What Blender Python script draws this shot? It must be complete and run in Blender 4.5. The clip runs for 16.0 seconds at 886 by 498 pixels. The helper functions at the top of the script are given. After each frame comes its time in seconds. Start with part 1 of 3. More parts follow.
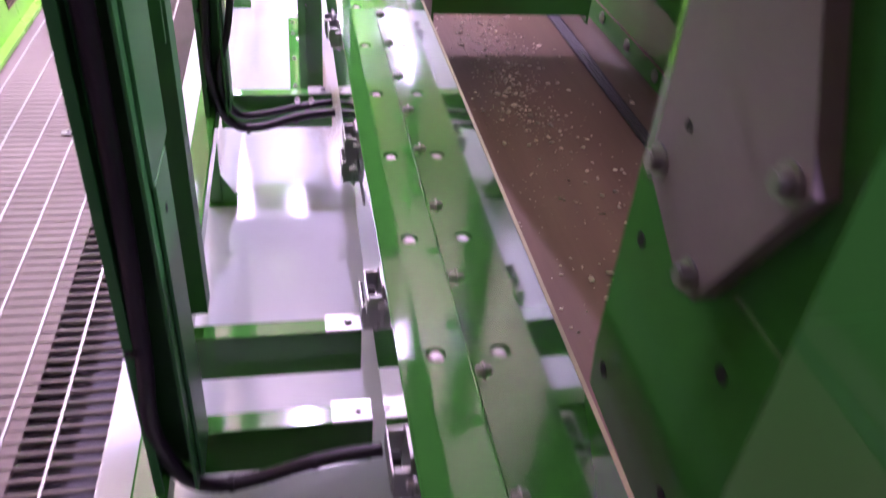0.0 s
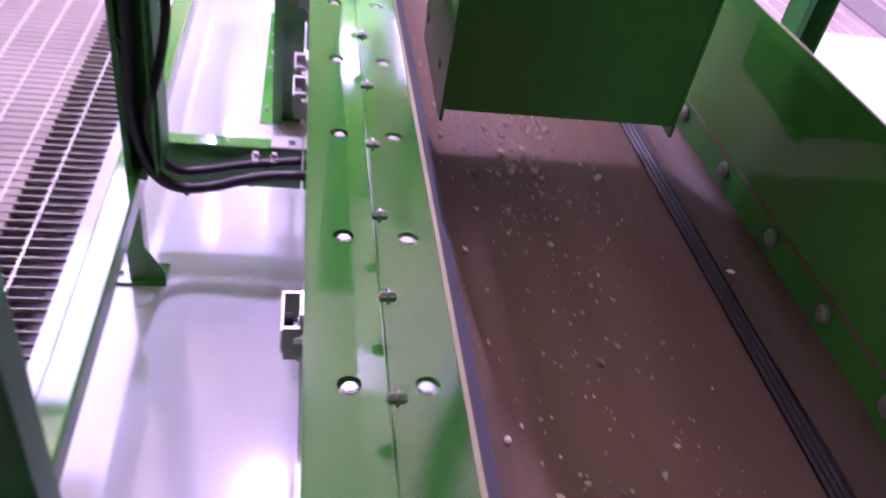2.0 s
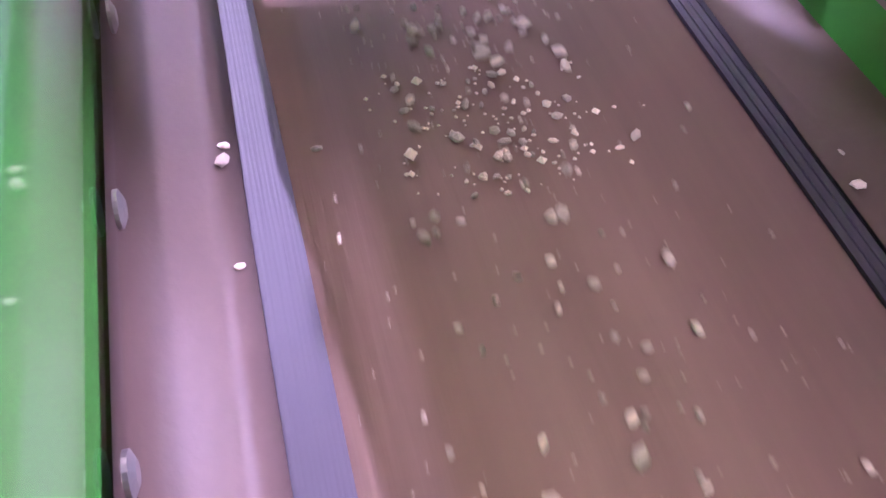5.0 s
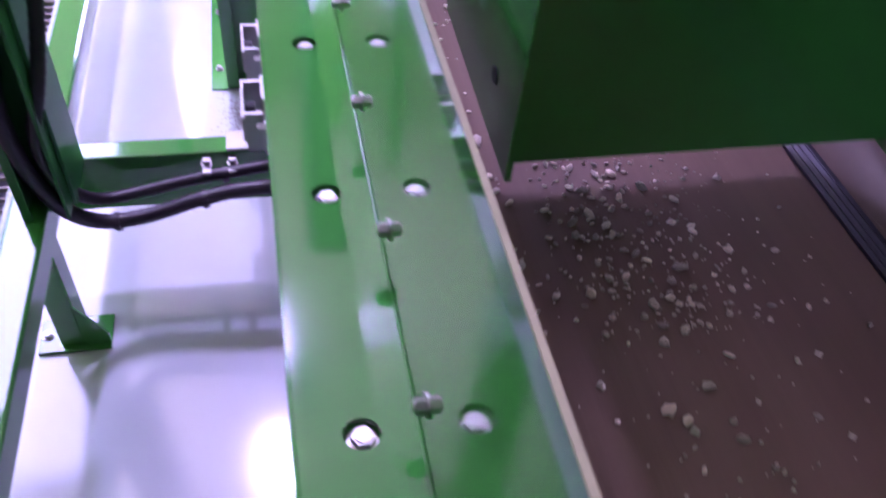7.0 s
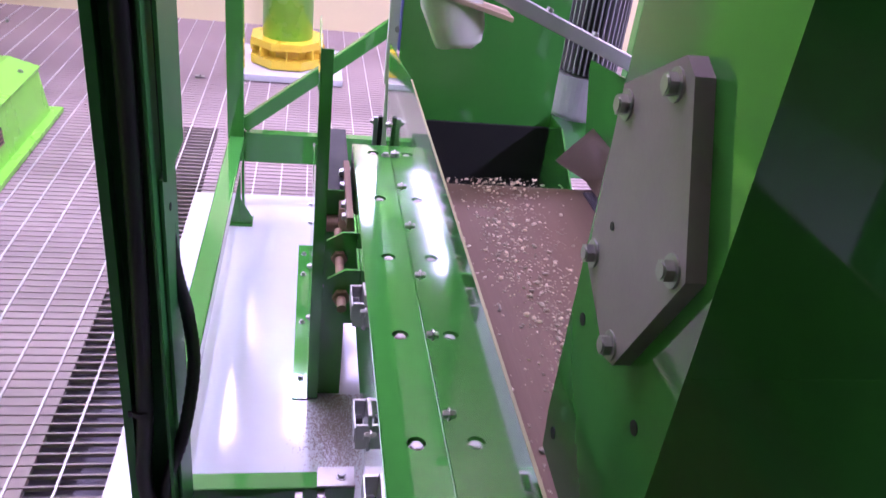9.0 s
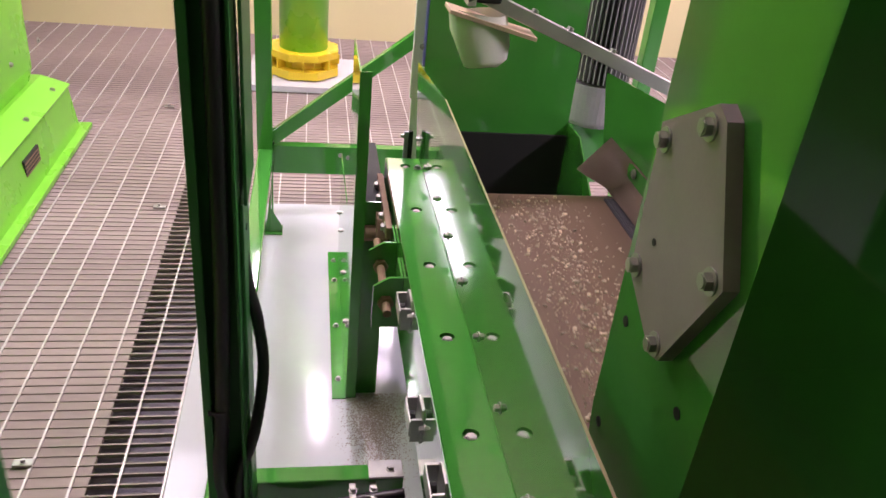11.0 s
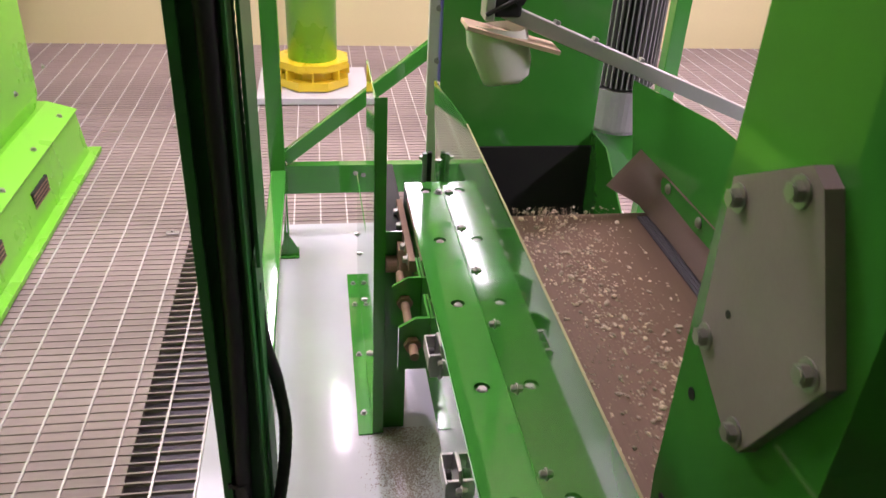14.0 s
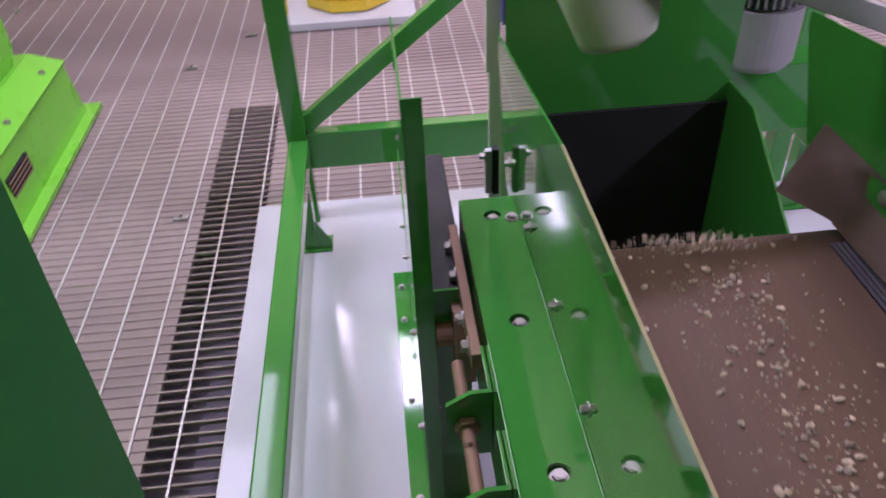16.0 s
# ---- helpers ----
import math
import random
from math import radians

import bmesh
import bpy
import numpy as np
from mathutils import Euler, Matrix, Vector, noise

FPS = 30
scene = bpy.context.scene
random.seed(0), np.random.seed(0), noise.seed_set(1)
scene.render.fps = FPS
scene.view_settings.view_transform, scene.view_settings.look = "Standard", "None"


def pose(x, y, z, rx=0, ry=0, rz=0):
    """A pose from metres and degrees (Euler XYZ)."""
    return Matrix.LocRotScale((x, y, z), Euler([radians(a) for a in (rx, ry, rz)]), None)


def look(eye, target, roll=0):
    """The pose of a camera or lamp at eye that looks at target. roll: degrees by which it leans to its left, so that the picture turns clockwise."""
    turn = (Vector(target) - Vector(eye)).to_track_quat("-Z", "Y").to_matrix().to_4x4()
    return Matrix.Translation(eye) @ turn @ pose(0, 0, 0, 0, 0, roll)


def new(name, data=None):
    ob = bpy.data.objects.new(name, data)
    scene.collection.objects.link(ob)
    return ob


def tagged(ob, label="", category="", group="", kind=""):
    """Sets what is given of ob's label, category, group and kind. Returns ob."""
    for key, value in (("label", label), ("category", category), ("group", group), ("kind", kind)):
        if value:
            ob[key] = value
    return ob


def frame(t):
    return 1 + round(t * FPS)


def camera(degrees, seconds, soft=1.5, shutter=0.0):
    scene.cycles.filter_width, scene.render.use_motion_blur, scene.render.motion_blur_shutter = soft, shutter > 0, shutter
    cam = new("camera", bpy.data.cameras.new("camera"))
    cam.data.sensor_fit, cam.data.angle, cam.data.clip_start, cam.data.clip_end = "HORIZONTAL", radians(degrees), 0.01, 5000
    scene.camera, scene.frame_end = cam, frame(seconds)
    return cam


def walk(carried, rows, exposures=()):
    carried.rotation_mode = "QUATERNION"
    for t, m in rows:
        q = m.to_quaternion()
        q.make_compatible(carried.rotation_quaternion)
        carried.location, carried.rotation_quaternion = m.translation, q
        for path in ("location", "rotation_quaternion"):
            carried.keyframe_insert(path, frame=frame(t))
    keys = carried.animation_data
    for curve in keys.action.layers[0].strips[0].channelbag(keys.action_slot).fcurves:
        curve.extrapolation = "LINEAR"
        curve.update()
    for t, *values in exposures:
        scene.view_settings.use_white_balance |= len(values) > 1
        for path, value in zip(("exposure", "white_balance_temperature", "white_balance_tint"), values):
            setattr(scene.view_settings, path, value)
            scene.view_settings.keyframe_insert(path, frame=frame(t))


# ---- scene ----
cam = camera(59.0, 16.0, shutter=0.5)
PATH = [
    (0, (-0.195, -1.14, 1.717), (0.162, 0.429, 0.529), 5.3),
    (0.5, (-0.2, -0.92, 1.741), (0.165, 0.712, 0.644), 4.8),
    (1, (-0.201, -0.844, 1.749), (0.183, 0.788, 0.659), 4.7),
    (1.5, (-0.164, -0.709, 1.733), (0.22, 0.908, 0.621), 6.2),
    (2, (-0.079, -0.352, 1.648), (0.302, 1.162, 0.397), 11.3),
    (2.5, (-0.003, -0.127, 1.539), (0.495, 1.219, 0.146), 13.5),
    (2.7, (0.059, -0.058, 1.484), (0.537, 1.256, 0.055), 10.5),
    (3, (0.099, 0.091, 1.381), (0.62, 1.315, -0.113), 12.8),
    (3.5, (0.142, 0.174, 1.336), (0.625, 1.412, -0.158), 10.1),
    (3.7, (0.149, 0.197, 1.319), (0.622, 1.443, -0.172), 9.2),
    (5.8, (0.093, 0.240, 1.359), (0.572, 1.318, -0.258), 10.1),
    (6.2, (0.049, 0.247, 1.399), (0.485, 1.355, -0.204), 9.2),
    (6.5, (0.007, 0.253, 1.411), (0.446, 1.450, -0.127), 8.4),
    (7, (-0.053, 0.262, 1.473), (0.349, 1.583, 0.025), 7.5),
    (7.5, (-0.143, 0.272, 1.572), (0.256, 1.707, 0.237), 7.7),
    (8, (-0.15, 0.279, 1.675), (0.184, 1.865, 0.504), 6.5),
    (8.5, (-0.163, 0.269, 1.748), (0.177, 1.93, 0.687), 6.4),
    (9, (-0.194, 0.256, 1.793), (0.158, 1.963, 0.812), 7.7),
    (9.2, (-0.191, 0.254, 1.8), (0.161, 1.971, 0.835), 7.4),
    (11.3, (-0.324, 0.127, 1.897), (0.007, 1.833, 0.907), 5.7),
    (11.5, (-0.34, 0.111, 1.907), (-0.025, 1.817, 0.912), 4.8),
    (12, (-0.36, 0.083, 1.883), (-0.047, 1.786, 0.882), 4.4),
    (12.5, (-0.34, 0.107, 1.87), (-0.064, 1.809, 0.857), 3.7),
    (13, (-0.296, 0.089, 1.911), (-0.03, 1.797, 0.905), 3.1),
    (13.5, (-0.299, 0.171, 1.899), (-0.023, 1.885, 0.907), 2.3),
    (14, (-0.301, 0.313, 1.897), (-0.004, 2.02, 0.899), 3.2),
    (14.5, (-0.278, 0.47, 1.869), (0.074, 2.158, 0.856), 3.5),
    (15, (-0.234, 0.792, 1.774), (0.02, 2.421, 0.642), -3.7),
    (15.5, (-0.171, 1.052, 1.752), (0.012, 2.683, 0.61), -5.7),
    (16, (-0.186, 1.172, 1.765), (-0.074, 2.747, 0.537), -2.7),
]
walk(cam, [(t, look(eye, target, roll)) for t, eye, target, roll in PATH],
     exposures=[(0.0, 1.2, 5900, 84), (1.5, 0.95, 5600, 94), (2.5, 1.4, 5800, 92), (3.5, 2.5, 5900, 82), (5.8, 2.8, 5200, 84), (6.5, 1.5, 5100, 88), (7.5, 0.75, 5300, 86), (9.0, 0.7, 5500, 78),
                (11.3, 0.4, 6700, 46), (14.5, 0.35, 6600, 46), (15.5, -0.1, 5900, 52), (16.0, -0.2, 5900, 54)])

# ---- world and lights ----
world = bpy.data.worlds.new("world")
scene.world = world
world.use_nodes = True
wn = world.node_tree
sky = wn.nodes.new("ShaderNodeTexSky")
sky.sky_type, sky.sun_disc = "NISHITA", False
sky.sun_elevation, sky.sun_rotation = radians(40), radians(200)
wn.nodes["Background"].inputs["Strength"].default_value = 0.08
wn.links.new(sky.outputs[0], wn.nodes["Background"].inputs["Color"])

# x, y, z, length, watts, width of the hanging lights, all out of view
LAMPS = [(-0.75, 6.0, 3.0, 1.8, 20, 0.10), (-0.2, 5.5, 3.0, 0.7, 8, 0.08), (0.5, 6.5, 3.05, 1.0, 26, 0.45), (-0.2, 3.3, 4.3, 0.35, 60, 0.05),
         # added fills: (2.95, 5.2) for the far right floor, (0.75, -1.5) for the near chute front
         (2.95, 1.6, 2.95, 1.0, 95, 0.13), (2.95, 5.2, 2.95, 1.6, 70, 0.13), (0.75, -1.5, 2.4, 0.5, 5, 0.13), (-1.45, 3.7, 2.85, 2.2, 22, 0.8)]
# added upward fill that brightens the ceiling for the enamel's sheen: fitting index and watts
UPLIGHT = {4: 36, 7: 140}
for k, (lx, ly, lz, ll, watts, lw) in enumerate(LAMPS):
    if k in UPLIGHT:
        ld = bpy.data.lights.new("up_fill", "AREA")
        ld.shape, ld.size, ld.size_y, ld.energy, ld.color = "RECTANGLE", lw, ll, UPLIGHT[k], (0.93, 0.97, 1.0)
        lo = new("up_fill", ld)
        lo.matrix_world = pose(lx, ly, lz + 0.085, 180, 0, 0)
    ld = bpy.data.lights.new("tube_light", "AREA")
    ld.shape, ld.size, ld.size_y, ld.energy, ld.color = "RECTANGLE", lw, ll, watts, (0.93, 0.97, 1.0)
    lo = new("tube_light", ld)
    lo.matrix_world = pose(lx, ly, lz - 0.03)


# ---- materials ----
def mat(name, color, rough=0.5, metal=0.0, var=0.15, scale=6.0, fine=60.0, bump=0.0, coat=0.0, dirt=None, dirt_amt=0.0, dirt_scale=2.5, stretch=(1, 1, 1), rough_var=0.12):
    m = bpy.data.materials.new(name)
    m.use_nodes = True
    nt = m.node_tree
    b = nt.nodes["Principled BSDF"]
    tc = nt.nodes.new("ShaderNodeTexCoord")
    mp = nt.nodes.new("ShaderNodeMapping")
    mp.inputs["Scale"].default_value = stretch
    nt.links.new(tc.outputs["Object"], mp.inputs["Vector"])

    def tex(s, detail):
        n = nt.nodes.new("ShaderNodeTexNoise")
        n.inputs["Scale"].default_value, n.inputs["Detail"].default_value = s, detail
        nt.links.new(mp.outputs["Vector"], n.inputs["Vector"])
        return n

    big, small = tex(scale, 4), tex(fine, 3)
    lo = [c * (1 - var) for c in color]
    hi = [min(1, c * (1 + var)) for c in color]
    ramp = nt.nodes.new("ShaderNodeMix")
    ramp.data_type = "RGBA"
    ramp.inputs["A"].default_value, ramp.inputs["B"].default_value = (*lo, 1), (*hi, 1)
    mixf = nt.nodes.new("ShaderNodeMath")
    mixf.operation = "MULTIPLY_ADD"
    mixf.inputs[1].default_value, mixf.inputs[2].default_value = 0.45, 0.0
    add = nt.nodes.new("ShaderNodeMath")
    add.operation = "MULTIPLY_ADD"
    add.inputs[1].default_value = 0.6
    nt.links.new(small.outputs["Fac"], mixf.inputs[0])
    nt.links.new(big.outputs["Fac"], add.inputs[0])
    nt.links.new(mixf.outputs[0], add.inputs[2])
    nt.links.new(add.outputs[0], ramp.inputs["Factor"])
    last = ramp.outputs["Result"]
    if dirt:
        dn = tex(dirt_scale, 6)
        rr = nt.nodes.new("ShaderNodeMapRange")
        rr.inputs["From Min"].default_value, rr.inputs["From Max"].default_value = 0.42, 0.7
        rr.inputs["To Max"].default_value = dirt_amt
        nt.links.new(dn.outputs["Fac"], rr.inputs["Value"])
        mx = nt.nodes.new("ShaderNodeMix")
        mx.data_type = "RGBA"
        mx.inputs["B"].default_value = (*dirt, 1)
        nt.links.new(rr.outputs[0], mx.inputs["Factor"])
        nt.links.new(last, mx.inputs["A"])
        last = mx.outputs["Result"]
    nt.links.new(last, b.inputs["Base Color"])
    rg = nt.nodes.new("ShaderNodeMapRange")
    rg.inputs["To Min"].default_value, rg.inputs["To Max"].default_value = max(0.02, rough - rough_var), min(1, rough + rough_var)
    nt.links.new(big.outputs["Fac"], rg.inputs["Value"])
    nt.links.new(rg.outputs[0], b.inputs["Roughness"])
    b.inputs["Metallic"].default_value = metal
    b.inputs["Coat Weight"].default_value = coat
    b.inputs["Coat Roughness"].default_value = 0.035
    if bump:
        bp = nt.nodes.new("ShaderNodeBump")
        bp.inputs["Strength"].default_value, bp.inputs["Distance"].default_value = bump, 0.002
        nt.links.new(small.outputs["Fac"], bp.inputs["Height"])
        nt.links.new(bp.outputs[0], b.inputs["Normal"])
    return m


GREEN = mat("machine green enamel", (0.024, 0.245, 0.033), 0.075, var=0.06, scale=3, fine=40, rough_var=0.025, coat=0.4, dirt=(0.05, 0.15, 0.045), dirt_amt=0.12)
# satin version of the machine green, base colour darkened for the posts' shade
SATIN_SHADED = mat("green satin enamel, shade in its colour", (0.014, 0.170, 0.040), 0.40, var=0.08, scale=4, fine=120, bump=0.02, rough_var=0.06)
LIME = mat("lime green enamel", (0.14, 0.58, 0.03), 0.3, var=0.06, scale=3, fine=150, bump=0.05, coat=0.2, dirt=(0.22, 0.42, 0.10), dirt_amt=0.2)
SKID = mat("pale grey enamel", (0.56, 0.57, 0.62), 0.11, var=0.04, scale=2, fine=30, bump=0.006, rough_var=0.04, dirt=(0.38, 0.35, 0.35), dirt_amt=0.35, dirt_scale=1.6)
ZINC = mat("zinc plated steel", (0.40, 0.385, 0.37), 0.36, 0.85, var=0.15, scale=40, fine=300, bump=0.1)
RUSTY = mat("dusty brown steel", (0.27, 0.16, 0.11), 0.65, 0.3, var=0.3, scale=30, fine=200, bump=0.3)
STEEL = mat("dull grey steel plate", (0.30, 0.225, 0.245), 0.42, 0.0, var=0.12, scale=9, fine=150, bump=0.12, dirt=(0.40, 0.34, 0.35), dirt_amt=0.4, dirt_scale=6)
BELT = mat("dusty conveyor belt rubber", (0.185, 0.105, 0.075), 0.75, var=0.22, scale=7, fine=90, bump=0.25, stretch=(1, 0.05, 1), dirt=(0.25, 0.155, 0.115), dirt_amt=0.5, dirt_scale=9)
FLAP = mat("brown rubber sheet", (0.185, 0.118, 0.09), 0.55, var=0.12, scale=5, fine=120, bump=0.15, dirt=(0.24, 0.155, 0.12), dirt_amt=0.4)
RIB = mat("black ribbed rubber", (0.019, 0.013, 0.023), 0.55, var=0.3, scale=10, fine=150, bump=0.3, stretch=(1, 0.04, 1))
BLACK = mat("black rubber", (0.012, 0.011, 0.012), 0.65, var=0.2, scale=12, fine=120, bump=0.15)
CABLE = mat("black corrugated conduit", (0.030, 0.018, 0.028), 0.42, var=0.2, scale=20, fine=200, bump=0.15)
GALV = mat("galvanised grating steel", (0.64, 0.60, 0.59), 0.42, 0.4, var=0.2, scale=8, fine=90, bump=0.2, dirt=(0.36, 0.28, 0.25), dirt_amt=0.5, dirt_scale=1.5)
UNDER = mat("dusty sheet under the grating", (0.32, 0.25, 0.23), 0.8, var=0.3, scale=5, fine=60, bump=0.3, stretch=(0.3, 1, 1), dirt=(0.14, 0.10, 0.10), dirt_amt=0.7, dirt_scale=1.2)
RUNG = mat("dusty grating bars", (0.32, 0.25, 0.23), 0.65, 0.0, var=0.25, scale=6, fine=80, bump=0.2, dirt=(0.20, 0.15, 0.14), dirt_amt=0.6, dirt_scale=1.5)
DARKFLOOR = mat("grey hall floor", (0.36, 0.33, 0.37), 0.8, var=0.3, scale=3, fine=40)
DULL = mat("grey wall sheet", (0.06, 0.06, 0.065), 0.7, var=0.1, scale=2, fine=40, bump=0.05)
ROOF = mat("cream ceiling sheet", (0.60, 0.54, 0.35), 0.7, var=0.1, scale=2, fine=40, bump=0.05)
CREAM = mat("cream wall cladding", (0.72, 0.64, 0.36), 0.6, var=0.05, scale=2, fine=40, bump=0.05)
WHITE = mat("white paint", (0.78, 0.78, 0.76), 0.5, var=0.05, scale=3, fine=60, bump=0.05)
YELLOW = mat("yellow enamel", (0.78, 0.55, 0.02), 0.3, var=0.06, scale=5, fine=90, bump=0.05, coat=0.2)
PALE = mat("pale plastic", (0.74, 0.74, 0.66), 0.5, var=0.08, scale=12, fine=120, bump=0.15)
VIOLET = mat("blue violet plastic trim", (0.27, 0.22, 0.80), 0.3, var=0.06, scale=8, fine=90)
EDGE = mat("worn ochre plate edge", (0.30, 0.27, 0.13), 0.45, var=0.25, scale=20, fine=120)
MOTOR = mat("grey motor casting", (0.31, 0.29, 0.30), 0.5, 0.2, var=0.12, scale=12, fine=90, bump=0.2)
ALU = mat("aluminium bar", (0.55, 0.53, 0.52), 0.4, 0.7, var=0.1, scale=20, fine=200, bump=0.1)
PLY = mat("plywood strip", (0.55, 0.40, 0.28), 0.6, var=0.2, scale=10, fine=90, bump=0.2)
STONE = mat("crushed stone", (0.62, 0.50, 0.40), 0.85, var=0.35, scale=60, fine=400, bump=0.5)
GLOW = bpy.data.materials.new("lamp diffuser")
GLOW.use_nodes = True
GLOW.node_tree.nodes["Principled BSDF"].inputs["Emission Color"].default_value = (0.93, 0.97, 1.0, 1)
GLOW.node_tree.nodes["Principled BSDF"].inputs["Emission Strength"].default_value = 3


def vary_stone(m):
    nt = m.node_tree
    b = nt.nodes["Principled BSDF"]
    src = b.inputs["Base Color"].links[0].from_socket
    info = nt.nodes.new("ShaderNodeObjectInfo")
    hsv = nt.nodes.new("ShaderNodeHueSaturation")
    mr = nt.nodes.new("ShaderNodeMapRange")
    mr.inputs["To Min"].default_value, mr.inputs["To Max"].default_value = 0.55, 1.6
    nt.links.new(info.outputs["Random"], mr.inputs["Value"])
    nt.links.new(mr.outputs[0], hsv.inputs["Value"])
    nt.links.new(src, hsv.inputs["Color"])
    nt.links.new(hsv.outputs[0], b.inputs["Base Color"])


vary_stone(STONE)


# ---- mesh helpers ----
def box(bm, x0, x1, y0, y1, z0, z1, bev=0.0, m=None):
    vs = [bm.verts.new((x, y, z)) for x in (x0, x1) for y in (y0, y1) for z in (z0, z1)]
    fs = [bm.faces.new([vs[i] for i in f]) for f in ((0, 1, 3, 2), (4, 6, 7, 5), (0, 4, 5, 1), (2, 3, 7, 6), (0, 2, 6, 4), (1, 5, 7, 3))]
    if bev:
        es = {e for f in fs for e in f.edges}
        vs = bmesh.ops.bevel(bm, geom=list(es), offset=bev, segments=2, affect="EDGES", profile=0.5)["verts"]
    if m is not None:
        bmesh.ops.transform(bm, matrix=m, verts=list({v for v in vs if v.is_valid}))
    return bm


def cyl(bm, r, z0, z1, n=16, m=None, r2=None):
    r2 = r if r2 is None else r2
    a = [bm.verts.new((r * math.cos(2 * math.pi * i / n), r * math.sin(2 * math.pi * i / n), z0)) for i in range(n)]
    b = [bm.verts.new((r2 * math.cos(2 * math.pi * i / n), r2 * math.sin(2 * math.pi * i / n), z1)) for i in range(n)]
    for i in range(n):
        bm.faces.new((a[i], a[(i + 1) % n], b[(i + 1) % n], b[i]))
    bm.faces.new(a[::-1])
    bm.faces.new(b)
    if m is not None:
        bmesh.ops.transform(bm, matrix=m, verts=a + b)
    return bm


def prism(bm, outline, axis, a0, a1):
    """A flat outline, given in the two axes other than axis, made thick from a0 to a1."""
    def at(p, a):
        q = list(p)
        q.insert("xyz".index(axis), a)
        return q
    lo = [bm.verts.new(at(p, a0)) for p in outline]
    hi = [bm.verts.new(at(p, a1)) for p in outline]
    n = len(outline)
    fs = [bm.faces.new((lo[i], lo[(i + 1) % n], hi[(i + 1) % n], hi[i])) for i in range(n)]
    fs += [bm.faces.new(lo[::-1]), bm.faces.new(hi)]
    bmesh.ops.recalc_face_normals(bm, faces=fs)
    return bm


def tube(bm, pts, r, n=10, ridge=0.0):
    """A round hose along a smoothed line of points."""
    ps = [Vector(p) for p in pts]
    fine = []
    for i in range(len(ps) - 1):
        p0, p1, p2, p3 = ps[max(i - 1, 0)], ps[i], ps[i + 1], ps[min(i + 2, len(ps) - 1)]
        k = max(4, int((p2 - p1).length / (0.008 if ridge else 0.02)))
        for j in range(k):
            s = j / k
            fine.append(0.5 * ((2 * p1) + (p2 - p0) * s + (2 * p0 - 5 * p1 + 4 * p2 - p3) * s * s + (3 * p1 - p0 - 3 * p2 + p3) * s ** 3))
    fine.append(ps[-1])
    up, rings = Vector((0.3, 0.9, 0.2)), []
    for i, p in enumerate(fine):
        d = (fine[min(i + 1, len(fine) - 1)] - fine[max(i - 1, 0)]).normalized()
        u = (up - up.dot(d) * d).normalized()
        v = d.cross(u)
        up = u
        rr = r + (ridge if i % 2 else 0)
        rings.append([bm.verts.new(p + rr * (math.cos(2 * math.pi * k / n) * u + math.sin(2 * math.pi * k / n) * v)) for k in range(n)])
    for a, b in zip(rings, rings[1:]):
        for k in range(n):
            f = bm.faces.new((a[k], a[(k + 1) % n], b[(k + 1) % n], b[k]))
            f.smooth = True
    bm.faces.new(rings[0][::-1])
    bm.faces.new(rings[-1])
    return bm


def strip(bm, profile, y0, y1, thick=0.0, ny=1, wave=None):
    """A sheet that follows a profile of (x, z) points along y."""
    rows = []
    for j in range(ny + 1):
        y = y0 + (y1 - y0) * j / ny
        rows.append([bm.verts.new((x + (wave(i, y) if wave else 0), y, z)) for i, (x, z) in enumerate(profile)])
    for a, b in zip(rows, rows[1:]):
        for i in range(len(profile) - 1):
            bm.faces.new((a[i], a[i + 1], b[i + 1], b[i])).smooth = True
    if thick:
        bmesh.ops.solidify(bm, geom=bm.faces[:], thickness=thick)
    return bm


def mesh_of(name, bm, material, fix=True):
    if fix:
        bmesh.ops.recalc_face_normals(bm, faces=bm.faces[:])
    me = bpy.data.meshes.new(name)
    bm.to_mesh(me)
    bm.free()
    for m in (material if isinstance(material, (list, tuple)) else (material,)):
        me.materials.append(m)
    return me


def part(name, bm, material, parent, label="", m=None):
    me = bm if isinstance(bm, bpy.types.Mesh) else mesh_of(name, bm, material)
    ob = new(name, me)
    ob.parent = parent
    if m is not None:
        ob.matrix_basis = m
    return tagged(ob, label)


def thing(name, label, category, group="", kind="", m=None):
    ob = new(name)
    ob.empty_display_size = 0.05
    if m is not None:
        ob.matrix_basis = m
    return tagged(ob, label, category, group, kind)


def solid(name, bm, material, label="", category="", group="", kind="", m=None):
    ob = new(name, mesh_of(name, bm, material))
    if m is not None:
        ob.matrix_basis = m
    return tagged(ob, label, category, group, kind)


B = bmesh.new


def bolt_mesh(r=0.009, h=0.008, washer=0.013):
    """A hexagon bolt head with its washer, along +z."""
    bm = B()
    cyl(bm, washer, 0, 0.002, 16)
    cyl(bm, r, 0.002, h, 6)
    cyl(bm, r * 0.72, h, h + 0.0015, 12)
    return mesh_of("bolt", bm, ZINC)


BOLT = bolt_mesh()
BOLT_R = bolt_mesh(0.0102, 0.0095, 0.0138)
BOLT_S = bolt_mesh(0.0075, 0.010, 0.011)
BOLT_L = bolt_mesh(0.0115, 0.011, 0.0165)


def dome_mesh():
    bm = B()
    cyl(bm, 0.016, 0, 0.002, 20)
    cyl(bm, 0.013, 0.002, 0.005, 20)
    cyl(bm, 0.013, 0.005, 0.008, 20, r2=0.007)
    return mesh_of("dome_bolt", bm, ZINC)


DOME = dome_mesh()

# ---- the hall ----
Y_BACK, Y_FRONT, X_L, X_R = 7.1, -10.6, -6.0, 6.5


